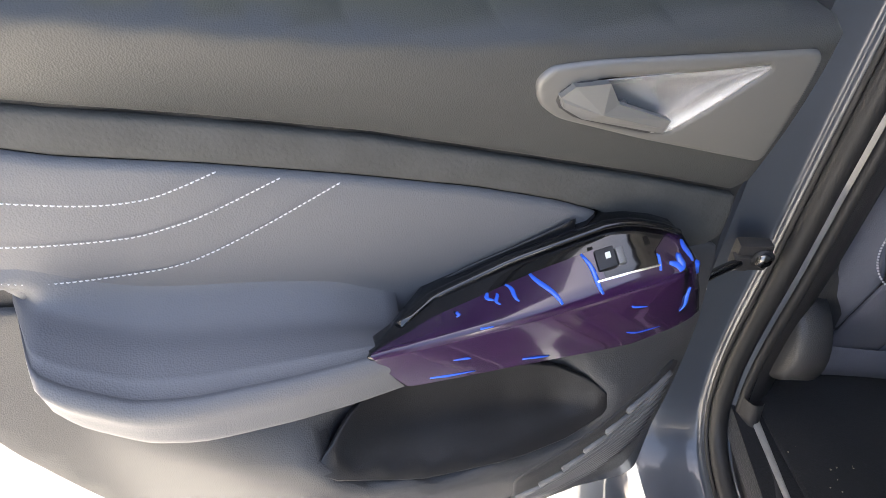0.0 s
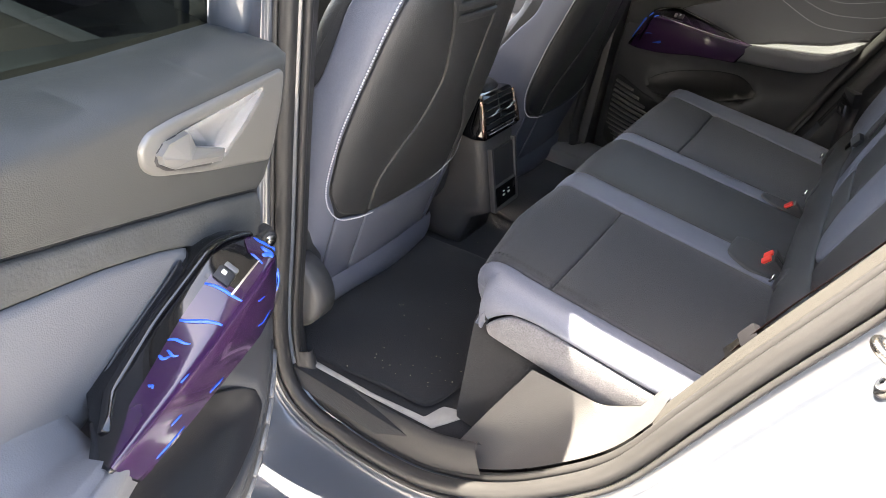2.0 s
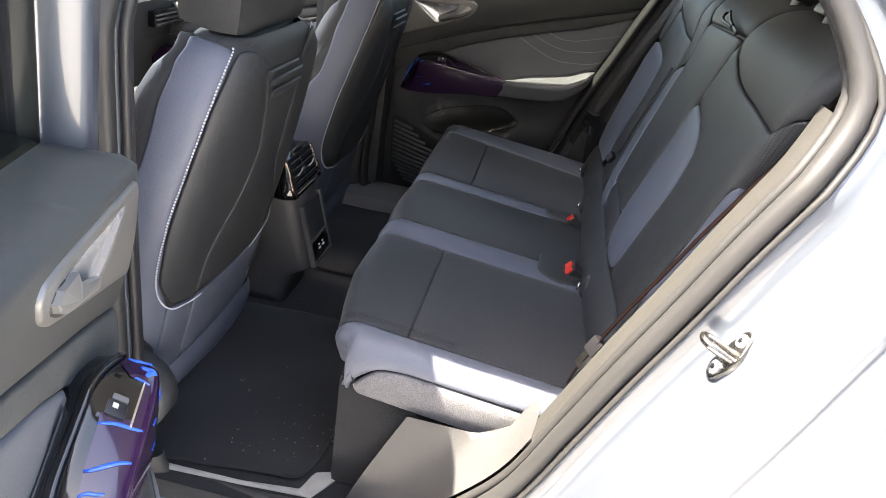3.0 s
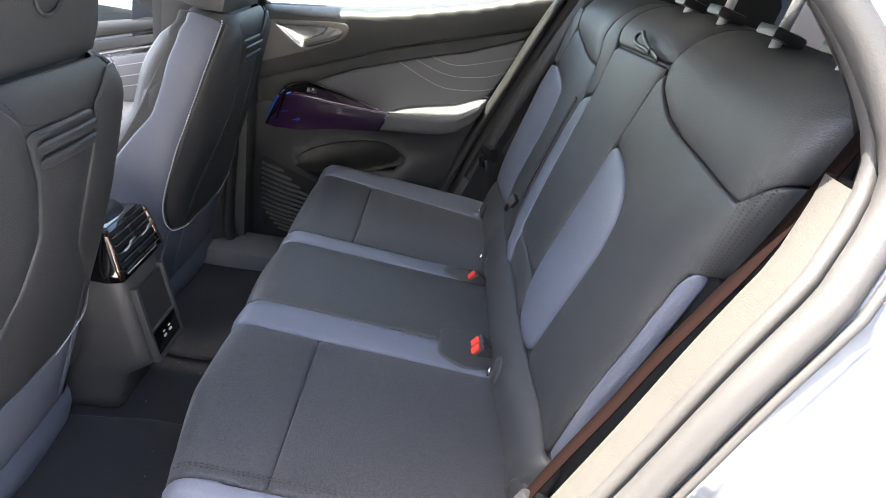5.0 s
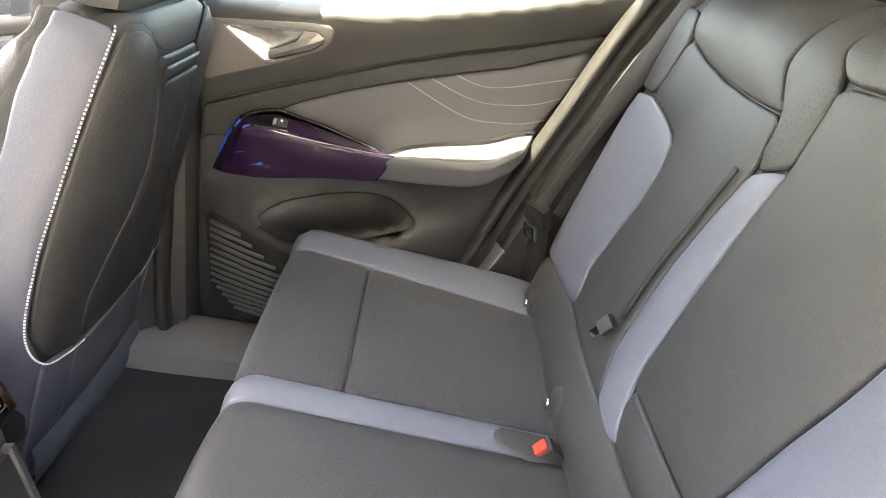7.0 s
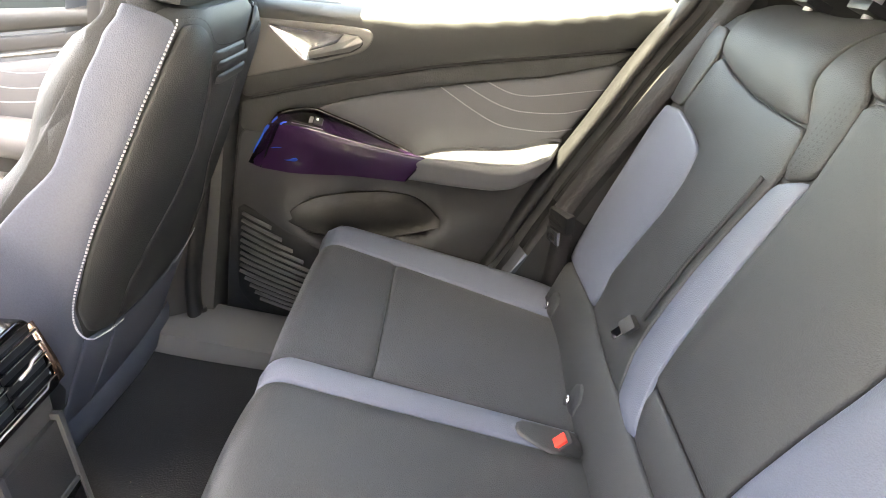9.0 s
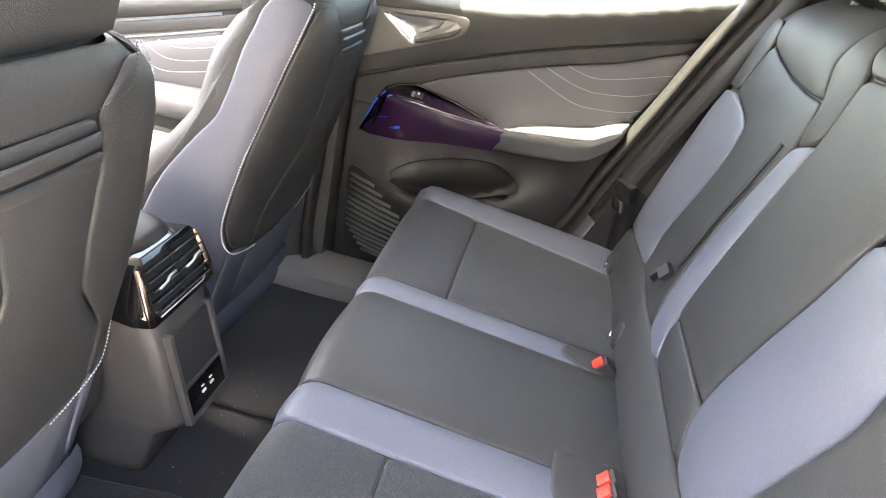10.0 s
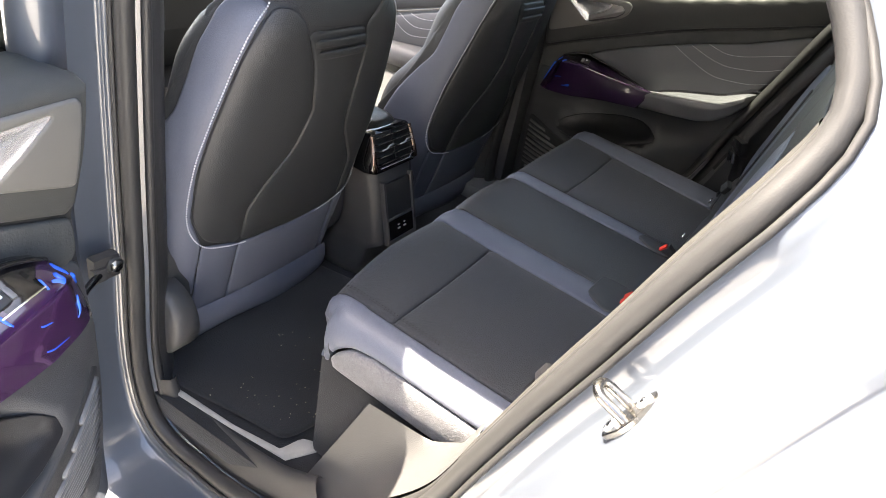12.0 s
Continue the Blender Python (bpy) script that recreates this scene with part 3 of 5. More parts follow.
def back_pad(name, pts, mat, r=0.0045, crown=0.006, corner=0.015, label="", width=0.05):
    q = np.array(rounded(on_back(pts), corner))
    tan = np.roll(q, -1, 0) - np.roll(q, 1, 0)
    tan /= np.maximum(np.linalg.norm(tan, axis=1, keepdims=True), 1e-9)
    turn = np.sign(np.sum(q[:, 0] * np.roll(q[:, 1], -1) - np.roll(q[:, 0], -1) * q[:, 1]))
    q = q + turn * np.stack([tan[:, 1], -tan[:, 0]], 1) * 0.0019
    return pad(name, q, back_surface, mat, backrest, r=r, depth=0.005, crown=crown * 0.6, label=label, crown_width=width)


back_pad("lower_flap", [(-0.50, 0.635), (0.56, 0.635), (0.56, 0.742), (-0.50, 0.742)], "dark_leather", crown=0.030, width=0.03)
back_pad("wing", [(-0.240, 0.750), (-0.200, 0.747), (-0.155, 0.749), (-0.113, 0.788), (-0.109, 0.835), (-0.126, 0.925), (-0.141, 0.985), (-0.152, 1.062), (-0.222, 1.050), (-0.262, 1.035), (-0.287, 1.004), (-0.294, 0.95), (-0.284, 0.90), (-0.268, 0.82), (-0.259, 0.765)], "blue_leather", crown=0.018, corner=0.02, label="blue-grey leather wing")
back_pad("back_panel", [(-0.263, 0.748), (-0.273, 0.82), (-0.289, 0.90), (-0.299, 0.95), (-0.292, 1.006), (-0.265, 1.040), (-0.223, 1.055), (-0.157, 1.067), (-0.186, 1.182), (-0.211, 1.156), (-0.277, 1.132), (-0.335, 1.123), (-0.45, 1.118), (-0.527, 1.116), (-0.543, 1.129), (-0.556, 1.143), (-0.588, 1.157), (-0.66, 1.150), (-0.66, 1.050), (-0.565, 1.054), (-0.522, 1.042), (-0.515, 1.030), (-0.495, 0.93), (-0.478, 0.855), (-0.467, 0.748)], "dark_leather", crown=0.008)
back_pad("top_panel", [(-0.191, 1.188), (-0.216, 1.161), (-0.281, 1.137), (-0.335, 1.128), (-0.45, 1.123), (-0.531, 1.121), (-0.545, 1.135), (-0.558, 1.149), (-0.588, 1.163), (-0.66, 1.156), (-0.66, 1.36), (-0.191, 1.36)], "dark_leather", crown=0.006, corner=0.008)
back_pad("outer_wing", [(-0.471, 0.748), (-0.482, 0.855), (-0.499, 0.93), (-0.519, 1.028), (-0.533, 1.046), (-0.546, 1.048), (-0.529, 0.95), (-0.508, 0.855), (-0.494, 0.748)], "blue_leather", crown=0.010, corner=0.008, label="blue-grey leather wing")
back_pad("armrest", [(-0.108, 0.808), (0.094, 0.808), (0.099, 0.86), (0.098, 0.93), (0.091, 1.02), (0.083, 1.085), (0.092, 1.17), (-0.181, 1.182), (-0.148, 1.062), (-0.136, 0.985), (-0.121, 0.925), (-0.104, 0.838)], "dark_leather", crown=0.010, corner=0.010, label="fold-down dark leather armrest")
back_pad("armrest_lip", [(-0.150, 0.747), (0.058, 0.748), (0.079, 0.771), (0.094, 0.802), (-0.114, 0.802), (-0.113, 0.786)], "dark_leather", crown=0.012, corner=0.008)
back_pad("centre_top", [(-0.185, 1.190), (0.092, 1.176), (0.13, 1.20), (0.13, 1.36), (-0.185, 1.36)], "dark_leather", crown=0.008)
back_pad("inner_wing", [(0.062, 0.746), (0.085, 0.738), (0.143, 0.746), (0.172, 0.800), (0.174, 0.86), (0.170, 0.93), (0.156, 1.0), (0.139, 1.062), (0.088, 1.082), (0.096, 1.017), (0.103, 0.925), (0.104, 0.845), (0.100, 0.806), (0.083, 0.772)], "blue_leather", crown=0.014, corner=0.012, label="blue-grey leather wing")
back_pad("shoulder", [(0.088, 1.088), (0.140, 1.068), (0.150, 1.122), (0.20, 1.17), (0.20, 1.36), (0.134, 1.36), (0.134, 1.20), (0.096, 1.172)], "dark_leather", crown=0.006)
back_pad("back_panel", [(0.147, 0.746), (0.377, 0.746), (0.372, 0.772), (0.389, 0.806), (0.373, 0.88), (0.357, 0.935), (0.354, 0.988), (0.370, 1.035), (0.428, 1.052), (0.500, 1.066), (0.482, 1.155), (0.42, 1.138), (0.33, 1.126), (0.23, 1.122), (0.155, 1.122), (0.144, 1.064), (0.161, 1.0), (0.175, 0.93), (0.179, 0.86), (0.177, 0.798)], "dark_leather", crown=0.008, corner=0.010)
back_pad("top_panel", [(0.160, 1.128), (0.23, 1.127), (0.33, 1.131), (0.42, 1.143), (0.486, 1.161), (0.51, 1.20), (0.52, 1.36), (0.206, 1.36), (0.206, 1.17)], "dark_leather", crown=0.012)
back_pad("outer_wing", [(0.383, 0.746), (0.378, 0.770), (0.394, 0.806), (0.378, 0.88), (0.362, 0.935), (0.360, 0.986), (0.375, 1.030), (0.430, 1.046), (0.503, 1.060), (0.60, 1.05), (0.62, 0.85), (0.60, 0.746)], "blue_leather", crown=0.016, corner=0.012, label="blue-grey leather wing")
back_pad("shoulder", [(0.506, 1.067), (0.489, 1.155), (0.514, 1.195), (0.60, 1.195), (0.62, 1.067)], "dark_leather", crown=0.006)
block("shell", (-0.60, -0.72, 0.45), (0.60, -0.50, 1.10), "black_plastic", backrest, 0.03)


# ---- front seats ----
SEAT_Z = [0.36, 0.45, 0.60, 0.80, 0.89, 0.955, 1.01, 1.05, 1.08, 1.10, 1.13]
SEAT_F = [0.165, 0.17, 0.175, 0.178, 0.167, 0.152, 0.137, 0.119, 0.10, 0.075, 0.04]


def seat_surface(u, v):
    """Rear of a front seat's back, round its sides: u is x from the seat's middle, v the height."""
    u, v = np.broadcast_arrays(np.asarray(u, float), np.asarray(v, float))
    f = np.interp(v, SEAT_Z, SEAT_F)
    r = 0.07
    a = np.clip((np.abs(u) - f) / r, 0, radians(78))
    rest = np.maximum(np.abs(u) - f - r * radians(78), 0)
    x = np.sign(u) * (np.minimum(np.abs(u), f) + r * np.sin(a) + rest * math.cos(radians(78)))
    y = 0.39 - 0.27 * (v - 0.68) + 0.25 * np.minimum(np.abs(u), f) ** 2 + r * (1 - np.cos(a)) + rest * math.sin(radians(78))
    top = np.clip((v - 1.03) / 0.1, 0, 1)
    return np.stack([x, y, v], 1) + np.stack([0 * x, 0.05 * top ** 2, -0.02 * top ** 3], 1)


def front_seat(name, label):
    seat = thing(name, label, "car seat", "front seats")
    S = seat_surface

    def sp(pname, pts, mat, crown=0.004, corner=0.012, lab="", r=0.006, lift=0.0):
        # (x, z) seen from behind
        return pad(pname, rounded(pts, corner), S, mat, seat, r=r * 0.75, depth=0.004, crown=crown, label=lab, lift=lift)
    pad("core", [(-0.38, 0.40), (0.38, 0.40), (0.385, 0.74), (0.335, 0.86), (0.305, 0.95), (0.268, 1.06), (0.21, 1.105), (-0.21, 1.105), (-0.268, 1.06), (-0.305, 0.95), (-0.335, 0.86), (-0.385, 0.74)], S, "dark_leather", seat, lift=-0.006, depth=0.002, res=0.03)
    # dark back: side, middle, side
    sp("back_panel", [(-0.228, 0.70), (-0.195, 0.645), (-0.14, 0.622), (-0.112, 0.614), (-0.116, 0.69), (-0.092, 0.738), (-0.040, 0.805), (-0.018, 0.88), (-0.048, 0.97), (-0.088, 1.040), (-0.092, 1.052), (-0.122, 1.082), (-0.150, 1.080), (-0.178, 1.046), (-0.195, 1.005), (-0.209, 0.95), (-0.224, 0.88), (-0.234, 0.80)], "dark_leather", 0.004, 0.02)
    sp("pocket", [(-0.109, 0.614), (0.05, 0.607), (0.172, 0.614), (0.170, 0.72), (0.138, 0.765), (0.103, 0.815), (0.092, 0.87), (0.080, 0.985), (0.058, 1.036), (-0.083, 1.036), (-0.044, 0.97), (-0.014, 0.88), (-0.036, 0.805), (-0.088, 0.738), (-0.112, 0.69)], "dark_leather", 0.005, 0.012, "dark leather map pocket")
    sp("back_panel", [(0.176, 0.616), (0.20, 0.632), (0.228, 0.68), (0.234, 0.80), (0.224, 0.88), (0.209, 0.95), (0.195, 1.005), (0.178, 1.046), (0.150, 1.080), (0.108, 1.085), (0.075, 1.052), (0.062, 1.038), (0.084, 0.985), (0.096, 0.87), (0.107, 0.815), (0.142, 0.765), (0.174, 0.72)], "dark_leather", 0.004, 0.014)
    for zz in (1.026, 1.004):
        sp("pocket_pleat", [(-0.078 + (1.036 - zz) * 0.6, zz), (0.060 + (1.036 - zz) * 0.35, zz), (0.062 + (1.036 - zz) * 0.35, zz - 0.015), (-0.072 + (1.036 - zz) * 0.6, zz - 0.015)], "dark_leather", 0.0, 0.004, lift=0.0085, r=0.004)
    # blue-grey surround
    sp("side_cover", [(-0.236, 0.80), (-0.230, 0.70), (-0.20, 0.64), (-0.19, 0.40), (-0.34, 0.40), (-0.38, 0.60), (-0.362, 0.75), (-0.350, 0.80), (-0.318, 0.86), (-0.292, 0.90), (-0.282, 0.95), (-0.272, 1.01), (-0.248, 1.06), (-0.20, 1.10), (-0.152, 1.085), (-0.180, 1.048), (-0.197, 1.005), (-0.211, 0.95), (-0.226, 0.88)], "blue_leather", 0.004, 0.012, "blue-grey leather side cover")
    sp("side_cover", [(0.236, 0.80), (0.230, 0.68), (0.202, 0.628), (0.20, 0.40), (0.34, 0.40), (0.38, 0.60), (0.362, 0.75), (0.350, 0.80), (0.318, 0.86), (0.292, 0.90), (0.282, 0.95), (0.272, 1.01), (0.248, 1.06), (0.20, 1.10), (0.152, 1.085), (0.180, 1.048), (0.197, 1.005), (0.211, 0.95), (0.226, 0.88)], "blue_leather", 0.004, 0.012, "blue-grey leather side cover")
    sp("lower_cover", [(-0.188, 0.40), (-0.198, 0.635), (-0.14, 0.619), (-0.112, 0.611), (-0.107, 0.40)], "blue_leather", 0.004, 0.006)
    sp("lower_cover", [(-0.104, 0.40), (-0.109, 0.610), (0.05, 0.604), (0.168, 0.611), (0.172, 0.40)], "blue_leather", 0.004, 0.006)
    sp("lower_cover", [(0.175, 0.40), (0.172, 0.613), (0.20, 0.626), (0.198, 0.40)], "blue_leather", 0.004, 0.006)
    hem = [(x, 0.402) for x in np.linspace(-0.24, 0.24, 24)]
    sweep("hem", on_surface(S, hem, -0.004), circle(0.016, 8, 0.010), "blue_leather", seat)
    flap = [on_surface(S, [(x, zz) for x in np.linspace(-0.185, 0.20, 20)], off) for zz, off in ((0.470, 0.005), (0.456, 0.013), (0.430, 0.020), (0.408, 0.022), (0.396, 0.018))]
    flap = [f + np.stack([0 * f[:, 0], 0 * f[:, 0], 0.006 * np.sin(np.linspace(0, 7, 20)) * k / 4], 1) for k, f in enumerate(flap)]
    loft("hem_flap", flap, "blue_leather", seat, closed=False, label="loose blue-grey leather flap along the lower edge")
    line = smooth_line([(0.150, 1.083), (0.179, 1.047), (0.196, 1.005), (0.210, 0.95), (0.225, 0.88), (0.235, 0.80), (0.229, 0.70), (0.197, 0.643), (0.14, 0.6205), (0.092, 0.6125)], 6)
    for sgn in (1, -1):
        stitches("stitching", [(sgn * (a + 0.005), b) for a, b in line], S, seat, h=0.0034, size=0.0022, pitch=0.0052, label="pale stitching")
    stitches("stitching", [(x, 0.6135) for x in np.linspace(-0.09, 0.16, 12)], S, seat, h=0.0, mat="dark_thread")
    notch = smooth_line([(0.15, 1.084), (0.118, 1.084), (0.09, 1.052), (0.0, 1.045), (-0.09, 1.052), (-0.118, 1.084), (-0.15, 1.084)], 5)
    stitches("stitching", notch, S, seat, h=0.003, mat="dark_thread")
    # front upholstery, cushion, base
    loops = []
    for k, zz in enumerate(np.linspace(0.50, 1.09, 9)):
        w = 0.238 - 0.09 * max(0, (zz - 0.9) / 0.19) ** 1.6
        y0 = 0.39 - 0.27 * (zz - 0.68)
        y1 = float(np.interp(zz, [0.50, 0.75, 0.82, 0.88, 0.97, 1.07], [0.63, 0.575, 0.53, 0.49, 0.470, 0.40]))
        mid, half = (y0 + 0.05 + y1) / 2, max((y1 - y0 - 0.05) / 2, 0.03)
        loops.append(np.array([(w * math.copysign(abs(math.cos(a)) ** 0.6, math.cos(a)), mid + half * math.copysign(abs(math.sin(a)) ** 0.7, math.sin(a)), zz) for a in np.linspace(0, 2 * math.pi, 33)[:-1]]))
    loft("front_cover", loops, "dark_leather", seat)
    for sgn in (1, -1):
        edge = smooth_line([(0.140, 0.360, 1.070), (0.158, 0.386, 1.048), (0.174, 0.412, 1.008), (0.186, 0.428, 0.970), (0.195, 0.436, 0.925), (0.202, 0.448, 0.880), (0.210, 0.482, 0.830), (0.216, 0.525, 0.770), (0.220, 0.545, 0.66)], 5)
        sweep("bolster", [(sgn * x, y, z) for x, y, z in edge], circle(0.034, 14), "dark_leather", seat, side=(1, 0, 0), scale=[0.45 + 0.55 * min(1, k / 8) for k in range(len(edge))], label="dark leather side bolster")
    block("seat_cushion", (-0.26, 0.44, 0.50), (0.26, 0.98, 0.66), "dark_leather", seat, 0.05)
    block("seat_base", (-0.23, 0.50, 0.376), (0.23, 0.95, 0.50), "black_plastic", seat, 0.02)
    # head restraint
    hr = block("headrest", (-0.135, -0.055, 0.0), (0.135, 0.055, 0.21), "dark_leather", seat, 0.04, "dark leather headrest", at=Matrix.Translation((0, 0.372, 1.090)) @ pose(0, 0, 0, 6, 0, 0))
    sweep("emblem_ring", [(0.028 * math.cos(a), 0.305 - 0.10 * (0.028 * math.sin(a)), 1.179 + 0.028 * math.sin(a)) for a in np.linspace(0, 2 * math.pi, 25)[:-1]], circle(0.003, 6), "black_plastic", hr, closed=True, side=(0, 1, 0))
    for sx in (-0.069, 0.069):
        sweep("post", [(sx, 0.345, 1.03), (sx, 0.345, 1.10)], circle(0.006, 10), "chrome", hr, label="chrome headrest post", side=(1, 0, 0))
        block("post_collar", (sx - 0.020, 0.322, 1.048), (sx + 0.020, 0.358, 1.062), "gloss_black", seat, 0.004)
    return seat


seat_left = front_seat("front_seat", "front seat with dark leather back, blue-grey sides and pale stitching")
seat_left.location = (-0.335, 0, 0)
seat_right = copy_thing(seat_left, Matrix.Translation((0.40, -0.012, 0)))


# ---- rear doors ----
def door_frame(side):
    """Maps door coordinates (distance from the hinge, depth inward, height) to the world."""
    if side < 0:
        a = radians(17)
        h, eu, en = np.array([-0.80, 0.42]), np.array([-math.cos(a), -math.sin(a)]), np.array([math.sin(a), -math.cos(a)])
        rise, climb = 0.0, 0.0
    else:
        h, eu, en = np.array([0.825, 0.42]), np.array([0.0, -1.0]), np.array([-1.0, 0.0])
        rise, climb = 0.010, 0.058

    def place(u, d, z):
        u, d, z = np.broadcast_arrays(np.asarray(u, float), np.asarray(d, float), np.asarray(z, float))
        return np.stack([h[0] + eu[0] * u + en[0] * d, h[1] + eu[1] * u + en[1] * d, z + rise + climb * u], -1)
    return place


def rear_door(side, label):
    place = door_frame(side)
    flip = 1 if side < 0 else -1
    door = thing("car_door", label, "car door")

    def seam_z(u):
        return np.interp(u, [0.0, 0.093, 0.169, 0.285, 0.413, 0.525, 0.608, 0.85], [0.840, 0.870, 0.897, 0.934, 0.974, 1.002, 1.020, 1.078])

    def edge_z(u):
        return np.interp(u, [0.0, 0.06, 0.25, 0.41, 0.62, 0.87], [1.034, 1.036, 1.046, 1.06, 1.098, 1.158])

    def depth(u, z):
        s, e = seam_z(u), edge_z(u)
        over = np.clip((z - s) / (e - s), 0, 1)
        d = 0.118 + 0.030 * np.sin(over * math.pi / 2)
        top = np.clip((z - e) / 0.016, 0, 1)
        d = d - 0.085 * top ** 1.4
        low = np.clip((0.66 - z) / 0.3, 0, 1)
        crest = np.interp(u, [0.18, 0.24, 0.30, 0.40, 0.49, 0.60], [0.655, 0.640, 0.643, 0.664, 0.698, 0.71])
        lip = np.interp(u, [0.07, 0.12, 0.18, 0.24, 0.30, 0.40, 0.49, 0.56, 0.68], [0, 0.025, 0.050, 0.068, 0.080, 0.090, 0.088, 0.060, 0]) * np.interp(z - crest, [-0.34, -0.2, -0.1, -0.03, 0.0, 0.025, 0.05, 0.085], [0.25, 0.55, 0.88, 1.0, 0.97, 0.62, 0.30, 0.0])
        return d + 0.012 * np.clip((0.80 - z) / 0.1, 0, 1) - 0.03 * low ** 2 + lip

    # u runs away from the hinge; (flip u) keeps the normal pointing into the car
    def surf(a, z):
        u = a * -flip
        return place(u, depth(u, z), z)

    def dp(name, pts, mat, r=0.005, crown=0.0, corner=0.01, lift=0.0, lab="", res=0.02, parent=None, depth_=0.006, hole=None, ridge=None, width=0.05):
        def dents(a, z):
            out = np.zeros(len(a))
            if hole is not None:
                o = np.array(rounded([(-flip * u, v) for u, v in hole[0]], 0.01))
                if np.sum(o[:, 0] * np.roll(o[:, 1], -1) - np.roll(o[:, 0], -1) * o[:, 1]) < 0:
                    o = o[::-1]
                out = out - hole[1] * np.clip((edge_distance(np.stack([a, z], 1), o) - hole[2]) / hole[3], 0, 1)
            if ridge is not None:
                (u0, z0), (u1, z1), slope = ridge
                out = out - slope * np.abs((-flip * a - u0) * (z1 - z0) - (z - z0) * (u1 - u0)) / math.hypot(u1 - u0, z1 - z0)
            return out
        return pad(name, rounded([(-flip * u, z) for u, z in pts], corner), surf, mat, parent or door, r=r, depth=depth_, crown=crown, crown_width=width, lift=lift, label=lab, res=res, dents=dents)
    pocket = [(0.178, 0.653), (0.205, 0.680), (0.245, 0.698), (0.30, 0.712), (0.36, 0.724), (0.42, 0.728), (0.455, 0.722), (0.490, 0.703), (0.484, 0.690), (0.40, 0.660), (0.34, 0.647), (0.30, 0.640), (0.24, 0.636), (0.195, 0.644)]
    scoop = [(0.262, 1.016), (0.108, 1.014), (0.180, 0.958), (0.20, 0.960), (0.258, 0.982)]
    seam = [(u, float(seam_z(u))) for u in (0.066, 0.169, 0.285, 0.413, 0.525, 0.608, 0.80)]
    belt = [(u, float(edge_z(u)) + 0.016) for u in (0.85, 0.62, 0.41, 0.25, 0.055)]
    grow = 0.035 if side < 0 else 0.0
    # shell
    shell = [np.array([place(u, d, z) for u, z in rounded([(0.035, 0.30), (0.50, 0.30), (0.60 + grow, 0.42), (0.70 + grow, 0.62), (0.80 + grow, 0.86), (0.86, 1.06), (0.87, 1.135), (0.035, 1.018)], 0.03)]) for d in (-0.02, 0.02, 0.085, 0.09)]
    loft("door_shell", shell, "paint", door, label="slate grey painted door shell")
    dp("backing", [(0.06, 0.345), (0.49, 0.34), (0.66, 0.60), (0.76, 0.86), (0.83, 1.06), (0.06, 1.02)], "black_plastic", lift=-0.008, depth_=0.002, hole=(pocket, 0.06, 0.002, 0.012))
    dp("upper_trim", [(u, z + 0.002) for u, z in seam] + belt, "soft_plastic", crown=0.0, lab="grained dark upper door trim", corner=0.008, hole=(scoop, 0.03, 0.0, 0.006), res=0.010)
    inner_top = [(0.208, 0.864), (0.255, 0.886), (0.328, 0.912), (0.431, 0.941), (0.534, 0.967), (0.622, 0.986), (0.75, 1.029)]
    dp("belt_band", [(u, z - 0.002) for u, z in seam[::-1]] + [(0.066, 0.80), (0.20, 0.80)] + inner_top + [(0.79, 1.06)], "suede", crown=0.0, corner=0.004, lab="dark napped door band")
    insert = inner_top[:-1] + [(0.752, 1.030), (0.768, 1.022), (0.735, 0.955), (0.70, 0.895), (0.674, 0.855), (0.60, 0.82), (0.40, 0.78), (0.30, 0.80), (0.23, 0.845)]
    dp("insert", insert, "grey_leather", crown=0.006, corner=0.012, lift=0.003, r=0.007, lab="grey leather door insert with stitched chevrons")
    for line in ([(0.750, 0.985), (0.66, 0.962), (0.61, 0.951), (0.575, 0.950), (0.55, 0.956), (0.522, 0.966)],
                 [(0.722, 0.943), (0.672, 0.926), (0.60, 0.919), (0.565, 0.923), (0.533, 0.932), (0.480, 0.954)],
                 [(0.702, 0.900), (0.66, 0.888), (0.604, 0.885), (0.56, 0.888), (0.508, 0.908), (0.438, 0.943)]):
        q = smooth_line(line, 6)
        stitches("stitching", [(-flip * u, z) for u, z in q], surf, door, h=0.0085, size=0.0009, pitch=0.0042, label="pale stitching")
    dp("lower_trim", [(0.062, 0.345), (0.49 + grow, 0.335), (0.60 + grow, 0.45), (0.675 + grow, 0.61), (0.73 + grow, 0.74), (0.77 + grow, 0.87), (0.69, 0.86), (0.55, 0.80), (0.066, 0.805)], "door_plastic", crown=0.0, corner=0.02, lift=0.001, lab="dark grey lower door trim", hole=(pocket, 0.06, 0.002, 0.012))
    # shallow black sheet across the opening, the pocket's inner shade in its colour
    dp("door_pocket", pocket, "pocket_plastic", crown=-0.022, corner=0.012, lift=0.0035, r=0.003, width=0.03, res=0.012, lab="door pocket, its shaded inside drawn as a black plastic sheet")
    dp("speaker_panel", [(0.078, 0.655), (0.11, 0.652), (0.19, 0.628), (0.30, 0.600), (0.285, 0.50), (0.25, 0.43), (0.20, 0.392), (0.13, 0.395), (0.088, 0.44)], "black_plastic", lift=0.003, corner=0.018, r=0.004, lab="ribbed speaker panel")
    for k in range(14):
        o = k * 0.0155
        u0, u1 = 0.094 + 0.012 * max(0, k - 9), min(0.160 + 1.60 * o, 0.296 - max(0, o - 0.10) * 0.75)
        q = [(u0 + (u1 - u0) * t, 0.634 - o - 0.16 * (u1 - u0) * t) for t in np.linspace(0, 1, 7)]
        sweep("speaker_slat", on_surface(surf, [(-flip * u, z) for u, z in q], 0.0035), circle(0.0046, 6), "slat_plastic", door, side=(0, 0, 1))
